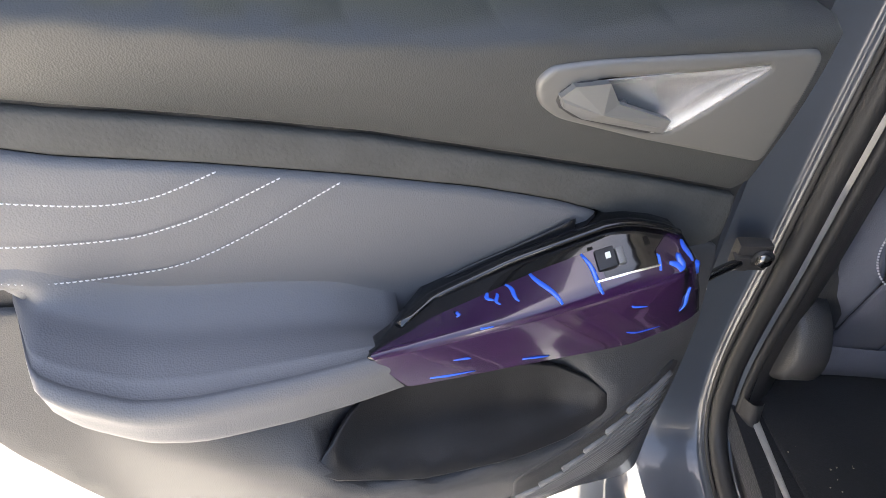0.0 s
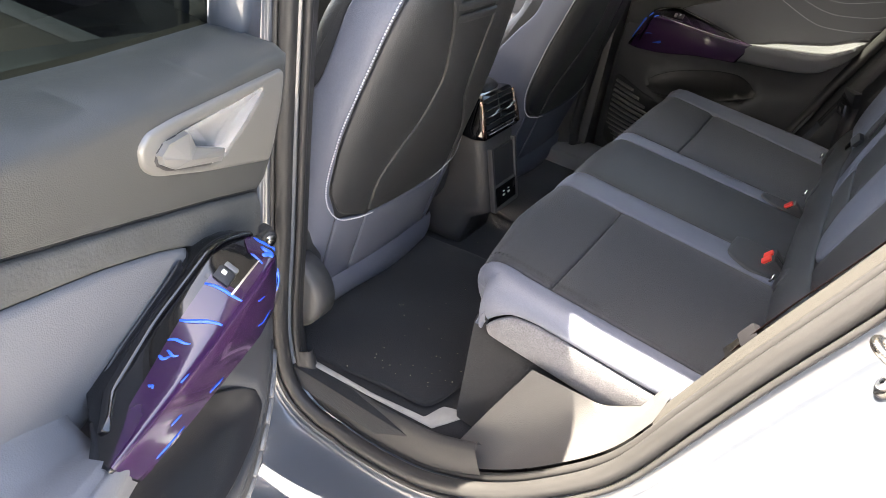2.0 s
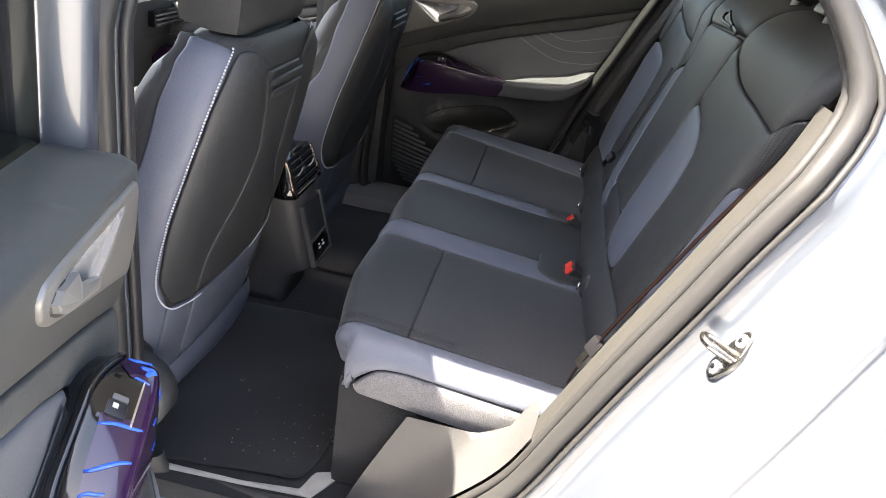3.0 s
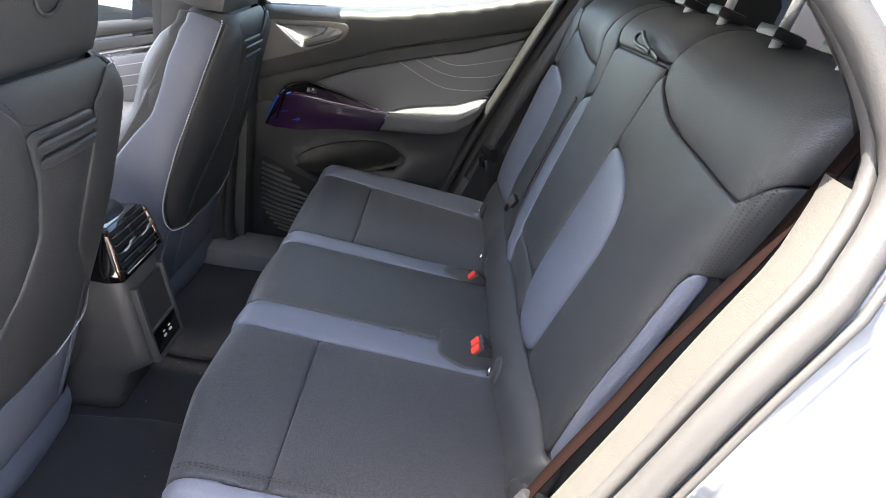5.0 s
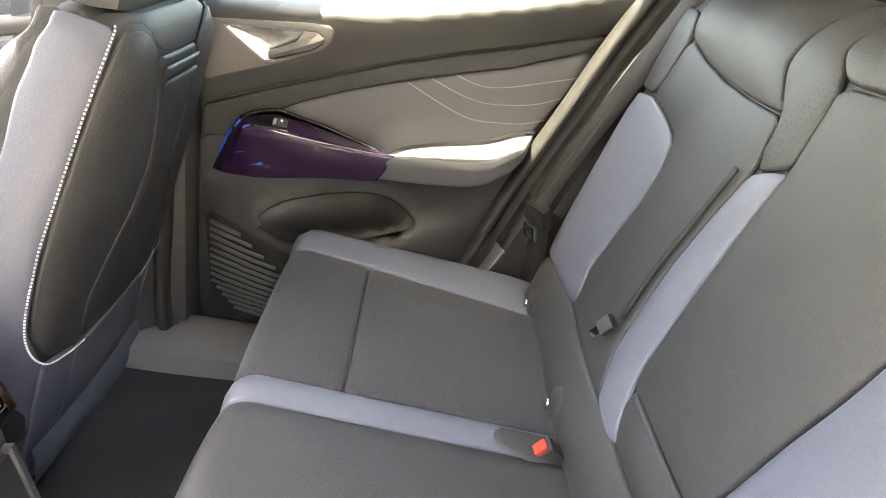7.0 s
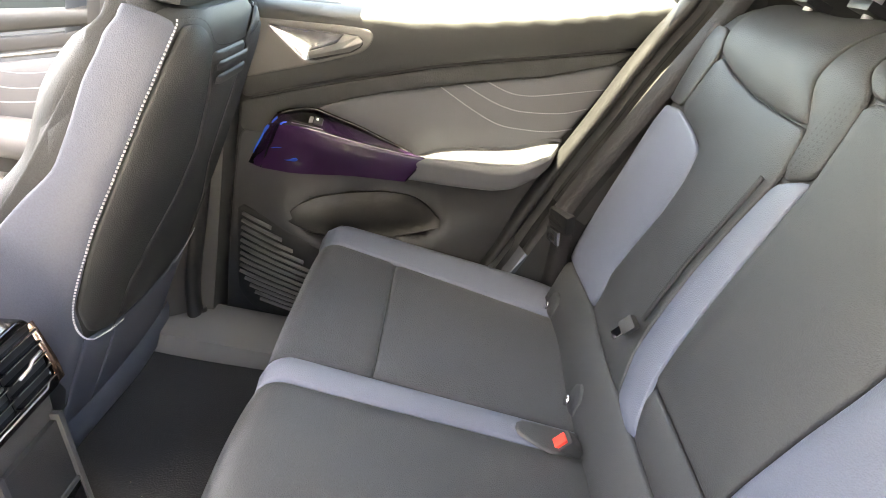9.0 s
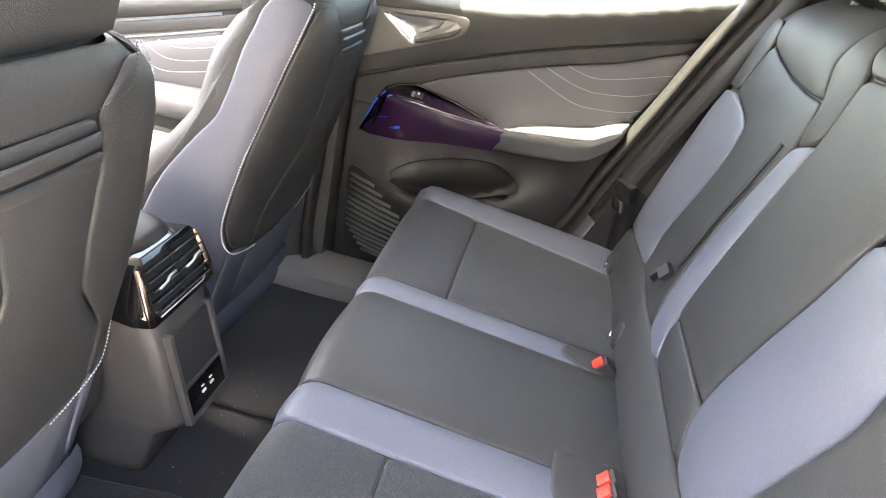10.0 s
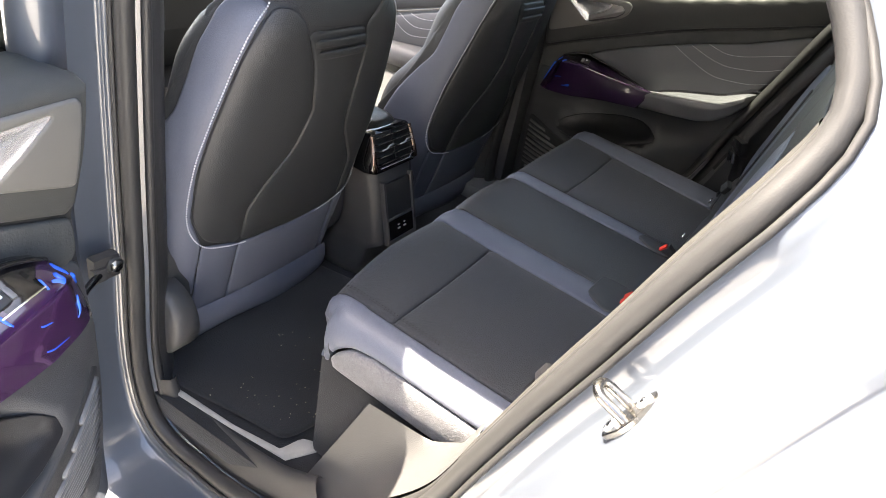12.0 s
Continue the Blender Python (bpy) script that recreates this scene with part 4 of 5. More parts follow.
    # armrest: sections (depth, height) along the door
    def section(u, d_back, z_back, d_edge, z_edge, z_low, d_low):
        blend = 0.034 if side < 0 else 0.012
        if side < 0:
            z_edge, z_low = z_edge - 0.006, z_low - 0.012
        else:
            z_back = min(z_back - 0.008, z_edge + 0.010)
        span = d_edge - d_back
        q = smooth_line([(0.122, z_back + blend), (0.127, z_back + blend * 0.53), (d_back + span * 0.26, z_back + 0.001), (d_back + span * 0.52, z_back * 0.6 + z_edge * 0.4 + 0.002), (d_back + span * 0.76, z_back * 0.2 + z_edge * 0.8 + 0.003)], 5)
        poly = [(0.09, z_back + blend)] + [tuple(p) for p in q] + [tuple(p) for p in rounded([(d_edge - span * 0.10, z_edge + 0.001), (d_edge, z_edge - 0.012), (d_edge - 0.003, (z_edge + z_low) / 2), (d_low, z_low), (0.09, z_low - 0.015)], [0.006, 0.010, 0.012, 0.014, 0.001], 5)]
        return np.array([place(u, d, z) for d, z in poly])
    arm = np.array([(0.400, 0.130, 0.790, 0.192, 0.820, 0.770, 0.186), (0.45, 0.130, 0.820, 0.203, 0.824, 0.772, 0.196), (0.50, 0.128, 0.832, 0.209, 0.826, 0.774, 0.203), (0.57, 0.125, 0.842, 0.213, 0.828, 0.778, 0.208),
                    (0.61, 0.12, 0.850, 0.211, 0.834, 0.787, 0.205), (0.65, 0.115, 0.868, 0.204, 0.856, 0.815, 0.199), (0.668, 0.11, 0.874, 0.196, 0.868, 0.838, 0.192), (0.690, 0.10, 0.872, 0.120, 0.868, 0.856, 0.117)])
    arm_k = np.linspace(0, 7, 29)
    arm_s = np.stack([np.interp(arm_k, range(8), arm[:, k]) for k in range(7)], 1)
    arm_s[1:-1] = 0.25 * arm_s[:-2] + 0.5 * arm_s[1:-1] + 0.25 * arm_s[2:]
    loft("armrest", [section(*q) for q in arm_s], "grey_leather", door, label="grey leather armrest")

    # door pull: sections given as back, ridge and lower corner, each (along, depth, height)
    keys = ((0.000, (0.138, 0.142, 0.848), (0.130, 0.165, 0.832), (0.098, 0.157, 0.750)), (0.10, (0.160, 0.138, 0.858), (0.152, 0.183, 0.840), (0.124, 0.166, 0.746)), (0.20, (0.188, 0.135, 0.866), (0.186, 0.188, 0.840), (0.184, 0.178, 0.748)),
            (0.28, (0.212, 0.134, 0.868), (0.213, 0.190, 0.838), (0.210, 0.180, 0.750)), (0.55, (0.300, 0.134, 0.845), (0.308, 0.194, 0.829), (0.297, 0.188, 0.763)), (0.80, (0.372, 0.140, 0.822), (0.385, 0.195, 0.824), (0.362, 0.190, 0.766)),
            (0.94, (0.412, 0.165, 0.816), (0.425, 0.195, 0.822), (0.397, 0.190, 0.767)), (1.00, (0.435, 0.188, 0.818), (0.438, 0.194, 0.820), (0.407, 0.190, 0.768)))

    def pull_at(s):
        k = [q[0] for q in keys]
        return [np.array([np.interp(s, k, [q[c][a] for q in keys]) for a in range(3)]) for c in (1, 2, 3)]

    def pull_row(s, t0, off):
        """From a place on the top face, over the ridge and down the front face."""
        back, ridge, low = pull_at(s)
        up, out = np.array([0, 0.2, 0.98]) * off, np.array([0, 0.98, -0.15]) * off
        q = [back + (ridge - back) * t + up for t in np.linspace(t0, 0.90, 5)]
        q += [back * 0.02 + ridge * 0.96 + low * 0.02 + (up + out) * 0.7, ridge + (low - ridge) * 0.10 + out]
        mid = ridge * 0.5 + low * 0.5 + np.array([0, 0.002, 0])
        q += [mid + out, ridge * 0.12 + low * 0.88 + out, low + out * 0.5]
        return q
    pull_rows = []
    for s in (0.0, 0.012, 0.05, 0.1, 0.15, 0.2, 0.28, 0.4, 0.5, 0.6, 0.7, 0.8, 0.88, 0.94, 0.985, 1.0):
        back, ridge, low = pull_at(s)
        inner = float(np.interp(s, [0.75, 1.0], [0.105, 0.172]))
        q = [back * [1, 0, 1] + [0, inner, -0.004]] + pull_row(s, 0.0, 0.0) + [low + [0, -0.012, -0.004], low * [1, 0, 1] + [0, inner - 0.004, -0.008]]
        pull_rows.append(np.array([place(*p) for p in q]))
    pull = loft("door_pull", pull_rows, "gloss_black", door, label="gloss black door pull")
    F_S = [0.03, 0.07, 0.12, 0.165, 0.175, 0.20, 0.30, 0.325, 0.335, 0.5, 0.8, 0.985]
    F_T = [0.10, 0.12, 0.30, 0.52, 0.80, 0.80, 0.80, 0.80, 0.32, 0.36, 0.50, 0.72]
    film_row = lambda s: pull_row(s, float(np.interp(s, F_S, F_T)), 0.0012)
    film = loft("film", [np.array([place(*p) for p in film_row(s)]) for s in F_S[:9] + [0.4, 0.5, 0.6, 0.7, 0.8, 0.88, 0.94, 0.985]], "purple_film", pull, closed=False, label="violet protective film")
    along = lambda u: float(np.interp(u, [q[2][0] for q in keys], [q[0] for q in keys]))
    creases = ((0.245, 0, 4.6, -0.012, 0.0035), (0.292, 0, 4.4, -0.02, 0.004), (0.318, 0, 2.6, -0.012, 0.003), (0.328, 0.6, 2.2, -0.004, 0.0025), (0.336, 0, 1.4, -0.006, 0.003), (0.36, 1.0, 1.8, 0.004, 0.0025), (0.409, 7.9, 8.1, -0.045, 0.0026), (0.375, 6.9, 7.0, -0.016, 0.0018), (0.31, 7.9, 8.1, -0.03, 0.0035), (0.205, 6.4, 6.6, -0.016, 0.0018), (0.145, 6.5, 7.4, 0.012, 0.003), (0.20, 7.6, 7.9, -0.03, 0.002), (0.165, 3.0, 4.6, -0.008, 0.005), (0.150, 2.4, 4.4, 0.010, 0.005), (0.138, 1.0, 4.0, 0.004, 0.006), (0.132, 4.6, 6.2, 0.002, 0.005), (0.175, 0.5, 2.5, 0.002, 0.0022), (0.345, 4.6, 4.8, -0.01, 0.0018))
    if side > 0:
        creases = ((0.165, 3.0, 4.6, -0.008, 0.004), (0.138, 1.0, 4.0, 0.004, 0.006), (0.132, 4.6, 6.2, 0.002, 0.005), (0.128, 5.0, 7.6, 0.002, 0.003), (0.20, 7.4, 7.6, -0.02, 0.006), (0.17, 6.9, 7.0, -0.015, 0.002))
    for u0, k0, k1, slip, wid in creases:
        pts = []
        for t in np.linspace(0, 1, 9):
            row = film_row(along(max(u0 + slip * t + 0.002 * math.sin(5 * t + u0 * 90), 0.127)))
            k = k0 + (k1 - k0) * t
            i = min(int(k), 8)
            p = row[i] + (row[i + 1] - row[i]) * (k - i)
            pts.append(place(*p))
        sweep("film_crease", pts, circle(wid * 0.75, 6, 0.0009), "blue_film", film, side=tuple(place(1, 0, 0) - place(0, 0, 0)), scale=[0.35 + 0.65 * math.sin(math.pi * (0.1 + 0.85 * t)) for t in np.linspace(0, 1, 9)], label="bright blue crease in the film")
    rim = [pull_at(s)[0] + [0, 0.003, 0.001] for s in np.linspace(0.02, 0.92, 24)]
    sweep("pull_rim", [place(*p) for p in rim], circle(0.0055, 8, 0.003), "gloss_black", pull, side=tuple(place(0, 1, 0) - place(0, 0, 0)), label="gloss black rim")
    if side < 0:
        # no real hollow: a dark sheet on the trim stands for its shade
        dp("grip_shade", [(0.386, 0.780), (0.382, 0.802), (0.364, 0.822), (0.335, 0.836), (0.30, 0.848), (0.262, 0.862), (0.235, 0.874), (0.25, 0.80), (0.33, 0.772)], "pocket_plastic", lift=0.0098, r=0.0015, depth_=0.002, corner=0.010, lab="dark sheet painted as the shade in the grip hollow")

    def top_block(name, lo, hi, mat, parent, bevel, lab=""):
        """A block on the pull's top face: along, across (0 back, 1 ridge) and proud of it."""
        ob = block(name, (lo[0], lo[1] * 0.055, lo[2]), (hi[0], hi[1] * 0.055, hi[2]), mat, parent, bevel, lab)
        for v in ob.data.vertices:
            back, ridge, low = pull_at(along(v.co.x))
            v.co = Vector(place(*(back + (ridge - back) * (v.co.y / 0.055) + np.array([0, 0.2, 0.98]) * v.co.z)))
        if side > 0:
            ob.data.flip_normals()
        return ob
    well = top_block("switch_well", (0.176, 0.26, -0.01), (0.238, 0.76, 0.0009), "gloss_black", pull, 0.0006)
    # added chrome strip imitates the bright reflection along the film's edge
    for lo, hi in (((0.176, 0.76, -0.004), (0.238, 0.80, 0.0020)),):
        top_block("film_edge_glint", lo, hi, "chrome", well, 0.0008)
    key = top_block("window_switch", (0.216, 0.36, -0.002), (0.234, 0.66, 0.0040), "pocket_plastic", pull, 0.002, "black window switch")
    top_block("switch_mark", (0.221, 0.45, 0.004), (0.2255, 0.53, 0.0056), "white_plastic", key, 0.0002)
    top_block("switch_lip", (0.207, 0.40, -0.002), (0.2145, 0.64, 0.0030), "satin_silver", key, 0.0015)
    # handle
    bez = dp("handle_bezel", [(0.302, 1.020), (0.292, 1.030), (0.257, 1.031), (0.07, 1.021), (0.072, 0.908), (0.20, 0.952), (0.280, 0.984), (0.297, 1.000)], "satin_silver", crown=0.0, corner=0.012, lift=0.004, r=0.003, lab="satin silver handle bezel", res=0.0035, hole=(scoop, 0.016, 0.0005, 0.003))
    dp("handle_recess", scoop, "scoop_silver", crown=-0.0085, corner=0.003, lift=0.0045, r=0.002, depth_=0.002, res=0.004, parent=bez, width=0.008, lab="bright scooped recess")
    dp("lever_gap", [(0.286, 1.008), (0.2755, 1.0175), (0.252, 1.0175), (0.242, 0.996), (0.194, 0.972), (0.1885, 0.962), (0.196, 0.9595), (0.2645, 0.984), (0.282, 0.997)], "black_plastic", corner=0.005, lift=0.0052, r=0.001, depth_=0.002, res=0.008, parent=bez)
    # lever: an upper and a lower facet that meet in a ridge
    rim_l = [(0.284, 1.008), (0.275, 1.016), (0.249, 1.016), (0.237, 0.997), (0.188, 0.975), (0.190, 0.962), (0.263, 0.986), (0.280, 0.998)]
    ridge_l = [(0.281, 1.004, 0.0120), (0.250, 0.991, 0.0155), (0.191, 0.968, 0.0118)]
    lv = []
    for h in (0.004, 0.0105):
        lv += [place(u, float(depth(u, z)) + h, z) for u, z in rim_l]
    lv += [place(u, float(depth(u, z)) + h, z) for u, z, h in ridge_l]
    lf = [(k, (k + 1) % 8, 8 + (k + 1) % 8, 8 + k) for k in range(8)] + [(8, 9, 17), (8, 17, 16), (9, 10, 11, 17), (11, 12, 18, 17), (12, 13, 18), (13, 14, 17, 18), (14, 15, 16, 17), (15, 8, 16)]
    if side < 0:
        lf = [f[::-1] for f in lf]
    lever = link_mesh("handle_lever", lv, lf, "lever_silver", bez, "satin silver door lever", smooth=False)

    # window frame and pane
    tumble = 0.15 if side < 0 else 0.52
    fr = [place(u, 0.07 + tumble * max(0, z - 1.06), z) for u, z in ((0.05, 1.03), (0.07, 1.25), (0.10, 1.42), (0.22, 1.50), (0.50, 1.48), (0.72, 1.36), (0.82, 1.25), (0.84, 1.15))]
    sweep("window_frame", smooth_line(fr, 6), [(-0.03, -0.02), (0.03, -0.02), (0.03, 0.02), (-0.03, 0.02)], "paint" if side < 0 else "black_plastic", door, side=tuple(place(0, 1, 0) - place(0, 0, 0)), label="painted window frame")
    glass = [place(u, 0.06 + tumble * max(0, z - 1.06), z) for u, z in ((0.07, 1.02), (0.83, 1.13), (0.81, 1.25), (0.71, 1.35), (0.50, 1.46), (0.22, 1.48), (0.12, 1.42), (0.09, 1.25))]
    pane = link_mesh("window_pane", glass, [tuple(range(8))], "dark_glass" if side < 0 else "glass", door, "tinted window glass")
    return door


door_left = rear_door(-1, "open rear car door with dark trim, grey insert and violet film")
door_right = rear_door(1, "closed rear car door with dark trim, grey insert and violet film")


# ---- centre console ----
console = thing("centre_console", "grey plastic console tower with gloss black air vents", "console")
CX = 0.0
loft("console_body", [np.array([(CX + sx * w, yy, z) for sx, yy in ((-1, 0.60), (-1, yf + 0.03), (-0.93, yf + 0.006), (-0.8, yf), (0.8, yf), (0.93, yf + 0.006), (1, yf + 0.03), (1, 0.60))]) for z, w, yf in ((0.372, 0.078, 0.392), (0.405, 0.077, 0.388), (0.455, 0.073, 0.374), (0.480, 0.072, 0.336), (0.492, 0.072, 0.332), (0.62, 0.073, 0.365), (0.652, 0.075, 0.372), (0.668, 0.072, 0.392))], "console_plastic", console)
block("tunnel", (-0.10, 0.58, 0.37), (0.10, 1.3, 0.66), "black_plastic", console, 0.02)
bm_ = Matrix.Translation((CX, 0.3455, 0.560)) @ pose(0, 0, 0, -14.5, 0, 0)
bay = block("storage_bay", (-0.052, -0.004, -0.070), (0.052, 0.006, 0.072), "black_plastic", console, 0.003, "open storage bay", at=bm_)
for lo, hi in (((-0.060, -0.009, -0.078), (-0.051, 0.004, 0.080)), ((0.051, -0.009, -0.078), (0.060, 0.004, 0.080)), ((-0.052, -0.009, -0.078), (0.052, 0.004, -0.069)), ((-0.052, -0.008, -0.020), (0.052, 0.004, -0.014))):
    block("bay_frame", lo, hi, "trim_plastic", bay, 0.0025, at=bm_)
ports = block("port_panel", (-0.051, -0.007, -0.068), (0.051, 0.004, -0.021), "gloss_black", bay, 0.002, at=bm_)
for xx in (-0.011, 0.013):
    block("charging_port", (xx - 0.005, -0.009, -0.048), (xx + 0.005, -0.005, -0.044), "white_plastic", ports, 0.001, at=bm_)
    block("port_mark", (xx - 0.004, -0.0085, -0.038), (xx + 0.003, -0.006, -0.0355), "white_plastic", ports, 0.0005, at=bm_)
vent_tilt = Matrix.Translation((0.0, 0.394, 0.706)) @ pose(0, 0, 0, -20, 0, 0)
face = rounded([(-0.083, -0.050), (0.083, -0.050), (0.086, -0.024), (0.074, 0.044), (0.060, 0.050), (-0.060, 0.050), (-0.074, 0.044), (-0.086, -0.024)], 0.010)
vent = loft("air_vent", [np.array([vent_tilt @ Vector((a * k, d, b * k + dz)) for a, b in face]) for k, d, dz in ((0.97, -0.010, 0), (1.0, -0.007, 0), (1.02, 0.02, 0.004), (0.98, 0.06, 0.018), (0.85, 0.12, 0.02))], "gloss_black", console, label="gloss black twin air vent")
for sx in (-1, 1):
    block("vent_opening", (sx * 0.035 - 0.033, -0.0125, -0.034), (sx * 0.035 + 0.033, -0.009, 0.040), "pocket_plastic", vent, 0.001, at=vent_tilt)
    for k in range(5):
        zz = -0.030 + k * 0.0152
        block("slat", (sx * 0.035 - 0.033, -0.0200, zz), (sx * 0.035 + 0.033, -0.0105, zz + 0.0028), "gloss_black", vent, 0.001, at=vent_tilt)
        block("slat_edge", (sx * 0.035 - 0.031, -0.0206, zz + 0.0006), (sx * 0.035 + 0.031, -0.0198, zz + 0.0014), "satin_silver", vent, 0.0003, at=vent_tilt)
    sweep("slide", [vent_tilt @ Vector((sx * 0.035 - 0.022, -0.0225, 0.002)), vent_tilt @ Vector((sx * 0.035 - 0.004, -0.0230, 0.003)), vent_tilt @ Vector((sx * 0.035 + 0.004, -0.0230, 0.008)), vent_tilt @ Vector((sx * 0.035 + 0.022, -0.0225, 0.009))], circle(0.0022, 6), "bright_silver", vent, side=(0, 0, 1))
    sweep("accent", [vent_tilt @ Vector((sx * 0.081, -0.011, -0.044)), vent_tilt @ Vector((sx * 0.080, -0.012, -0.018)), vent_tilt @ Vector((sx * 0.072, -0.011, 0.038))], [(-0.0055, -0.002), (0.0055, -0.002), (0.0055, 0.002), (-0.0055, 0.002)], "copper", vent, side=(1, 0, 0), label="copper coloured accent strip")
sweep("vent_line", [vent_tilt @ Vector((-0.060, -0.012, -0.040)), vent_tilt @ Vector((0.055, -0.012, -0.040)), vent_tilt @ Vector((0.068, -0.012, -0.026))], circle(0.0012, 6), "bright_silver", vent)
loft("console_lid", [np.array([(0.072 * k * math.copysign(abs(math.cos(a)) ** 0.6, math.cos(a)), 0.50 + 0.095 * k * math.sin(a), z) for a in np.linspace(0, 2 * math.pi, 25)[:-1]]) for z, k in ((0.68, 1.0), (0.742, 1.0), (0.758, 0.92), (0.764, 0.75))], "pocket_plastic", console, label="dark console lid")
sweep("lid_cap", [(-0.040, 0.445, 0.756), (-0.040, 0.442, 0.768)], circle(0.013, 14), "white_plastic", console, side=(1, 0, 0), label="white round cap")

# ---- floor coverings ----
def floor_mat(sx, label):
    mat = thing("floor_mat", label, "floor mat", "floor mats")
    flat = lambda u, v: np.stack([np.asarray(u, float) + 0 * v, np.asarray(v, float) + 0 * u, 0.388 + 0.004 * np.sin(np.asarray(u) * 23) * np.cos(np.asarray(v) * 17)], 1)
    pts = [(-0.616, 0.40), (-0.600, 0.24), (-0.592, 0.145), (-0.556, 0.132), (-0.50, 0.125), (-0.12, 0.125), (-0.10, 0.33), (-0.13, 0.55), (-0.58, 0.55)]
    pts = [(sx * -x, y) for x, y in pts]
    pad("mat", rounded(pts, 0.02), flat, "carpet", mat, r=0.006, depth=0.006, res=0.03)
    return mat


floor_mat(-1, "black carpet floor mat with specks of grit")
floor_mat(1, "black carpet floor mat in the far footwell")
# strip of floor carpet beside the mat, sunlit brightness painted in
edge = [(-0.634, 0.388), (-0.621, 0.388), (-0.617, 0.24), (-0.603, 0.138), (-0.560, 0.126), (-0.547, 0.088), (-0.556, 0.080), (-0.586, 0.096), (-0.616, 0.114), (-0.626, 0.24)]
flat_floor = lambda u, v: np.stack([np.asarray(u, float) + 0 * v, np.asarray(v, float) + 0 * u, 0.3795 + 0 * np.asarray(u)], 1)
strip = tagged(pad("carpet_edge", edge, flat_floor, "lit_grey_carpet", None, r=0.003, depth=0.003), "speckled grey carpet edge along the sill, sunlight put into its colour", "carpet", kind="structure")
rise_p = [(-0.547, 0.088, 0.378), (-0.558, 0.079, 0.378), (-0.566, 0.066, 0.43), (-0.560, 0.062, 0.482), (-0.556, 0.068, 0.43)]
loft("carpet_fold", [np.array(rise_p), np.array(rise_p) + np.array([0.002, 0.004, 0])], "lit_grey_carpet", strip, smooth=False)
rng = random.Random(4)
gv, gf = [], []
for k in range(110):
    gx, gy = rng.uniform(-0.55, 0.2), rng.uniform(0.14, 0.36)
    r = rng.uniform(0.0006, 0.0022)
    if rng.random() < 0.4:
        gx, gy = rng.gauss(-0.52, 0.05), rng.gauss(0.20, 0.05)
    b0 = len(gv)
    for dx, dy, dz in ((1, 0, 0), (-0.5, 0.8, 0), (-0.5, -0.8, 0), (0, 0, 1)):
        gv.append((gx + dx * r * rng.uniform(0.6, 1.5), gy + dy * r, 0.388 + dz * r))
    gf += [(b0, b0 + 1, b0 + 3), (b0 + 1, b0 + 2, b0 + 3), (b0 + 2, b0, b0 + 3)]
tagged(link_mesh("grit", gv, gf, "grit", None, smooth=False), "scattered grit on the black floor mat", "grit", kind="stuff")

# ---- belts, buckles and fittings of the bench ----
def ribbon(name, pts, width, mat, parent, across=(1, 0, 0), label=""):
    return sweep(name, smooth_line(pts, 6), [(-width / 2, -0.0008), (width / 2, -0.0008), (width / 2, 0.0008), (-width / 2, 0.0008)], mat, parent, side=across, label=label)


belt_l = thing("seat_belt", "dark seat belt hanging beside the near rear backrest", "seat belt", "rear seat belts")
ribbon("webbing", [(-0.606, -0.250, 0.745), (-0.612, -0.265, 0.80), (-0.616, -0.291, 0.87), (-0.618, -0.326, 0.95), (-0.619, -0.347, 1.0), (-0.619, -0.371, 1.05), (-0.618, -0.396, 1.10), (-0.616, -0.420, 1.155), (-0.610, -0.452, 1.23)], 0.031, "shaded_brown_webbing", belt_l, (0.95, -0.25, -0.15))
tl = pose(-0.622, -0.268, 0.815, 20, -12, 30)
block("tongue", (-0.011, -0.006, -0.013), (0.011, 0.006, 0.013), "pocket_plastic", belt_l, 0.004, at=tl)
block("tongue_plate", (-0.008, -0.002, -0.040), (0.008, 0.002, -0.012), "steel", belt_l, 0.001, at=tl)
belt_r = thing("seat_belt", "dark seat belt with steel tongue beside the far backrest", "seat belt", "rear seat belts")
ribbon("webbing", [(0.574, -0.515, 1.36), (0.578, -0.440, 1.19), (0.580, -0.400, 1.10), (0.582, -0.343, 0.97), (0.580, -0.294, 0.855), (0.574, -0.275, 0.80)], 0.040, "webbing", belt_r, (0.7, 0.6, 0.2))
ribbon("webbing", [(0.585, -0.296, 0.80), (0.588, -0.300, 0.74), (0.592, -0.305, 0.66)], 0.046, "webbing", belt_r, (0.7, 0.6, 0.2))
block("tongue", (-0.028, -0.010, -0.016), (0.028, 0.010, 0.022), "pocket_plastic", belt_r, 0.006, at=pose(0.578, -0.286, 0.805, -15, 0, 30))
tp = block("tongue_plate", (-0.016, -0.003, -0.012), (0.016, 0.003, 0.016), "chrome", belt_r, 0.001, at=pose(0.562, -0.275, 0.778, -15, 0, 30), label="chrome belt tongue")
block("tongue_slot", (-0.007, -0.004, -0.006), (0.007, 0.004, 0.006), "black_plastic", tp, 0.001, at=pose(0.562, -0.275, 0.779, -15, 0, 30))


def buckle(x, y, z, turn, label, tilt=-50):
    b = thing("belt_buckle", label, "belt buckle", "belt buckles")
    m = pose(x, y, z, tilt, 0, turn)
    block("housing", (-0.0125, -0.024, -0.065), (0.0125, 0.023, 0.009), "black_plastic", b, 0.004, at=m)
    block("release_button", (-0.0085, -0.018, 0.006), (0.0085, 0.014, 0.0135), "red_plastic", b, 0.002, at=m, label="red release button")
    block("slot", (-0.007, 0.0145, 0.006), (0.007, 0.0185, 0.0115), "gloss_black", b, 0.001, at=m)
    return b


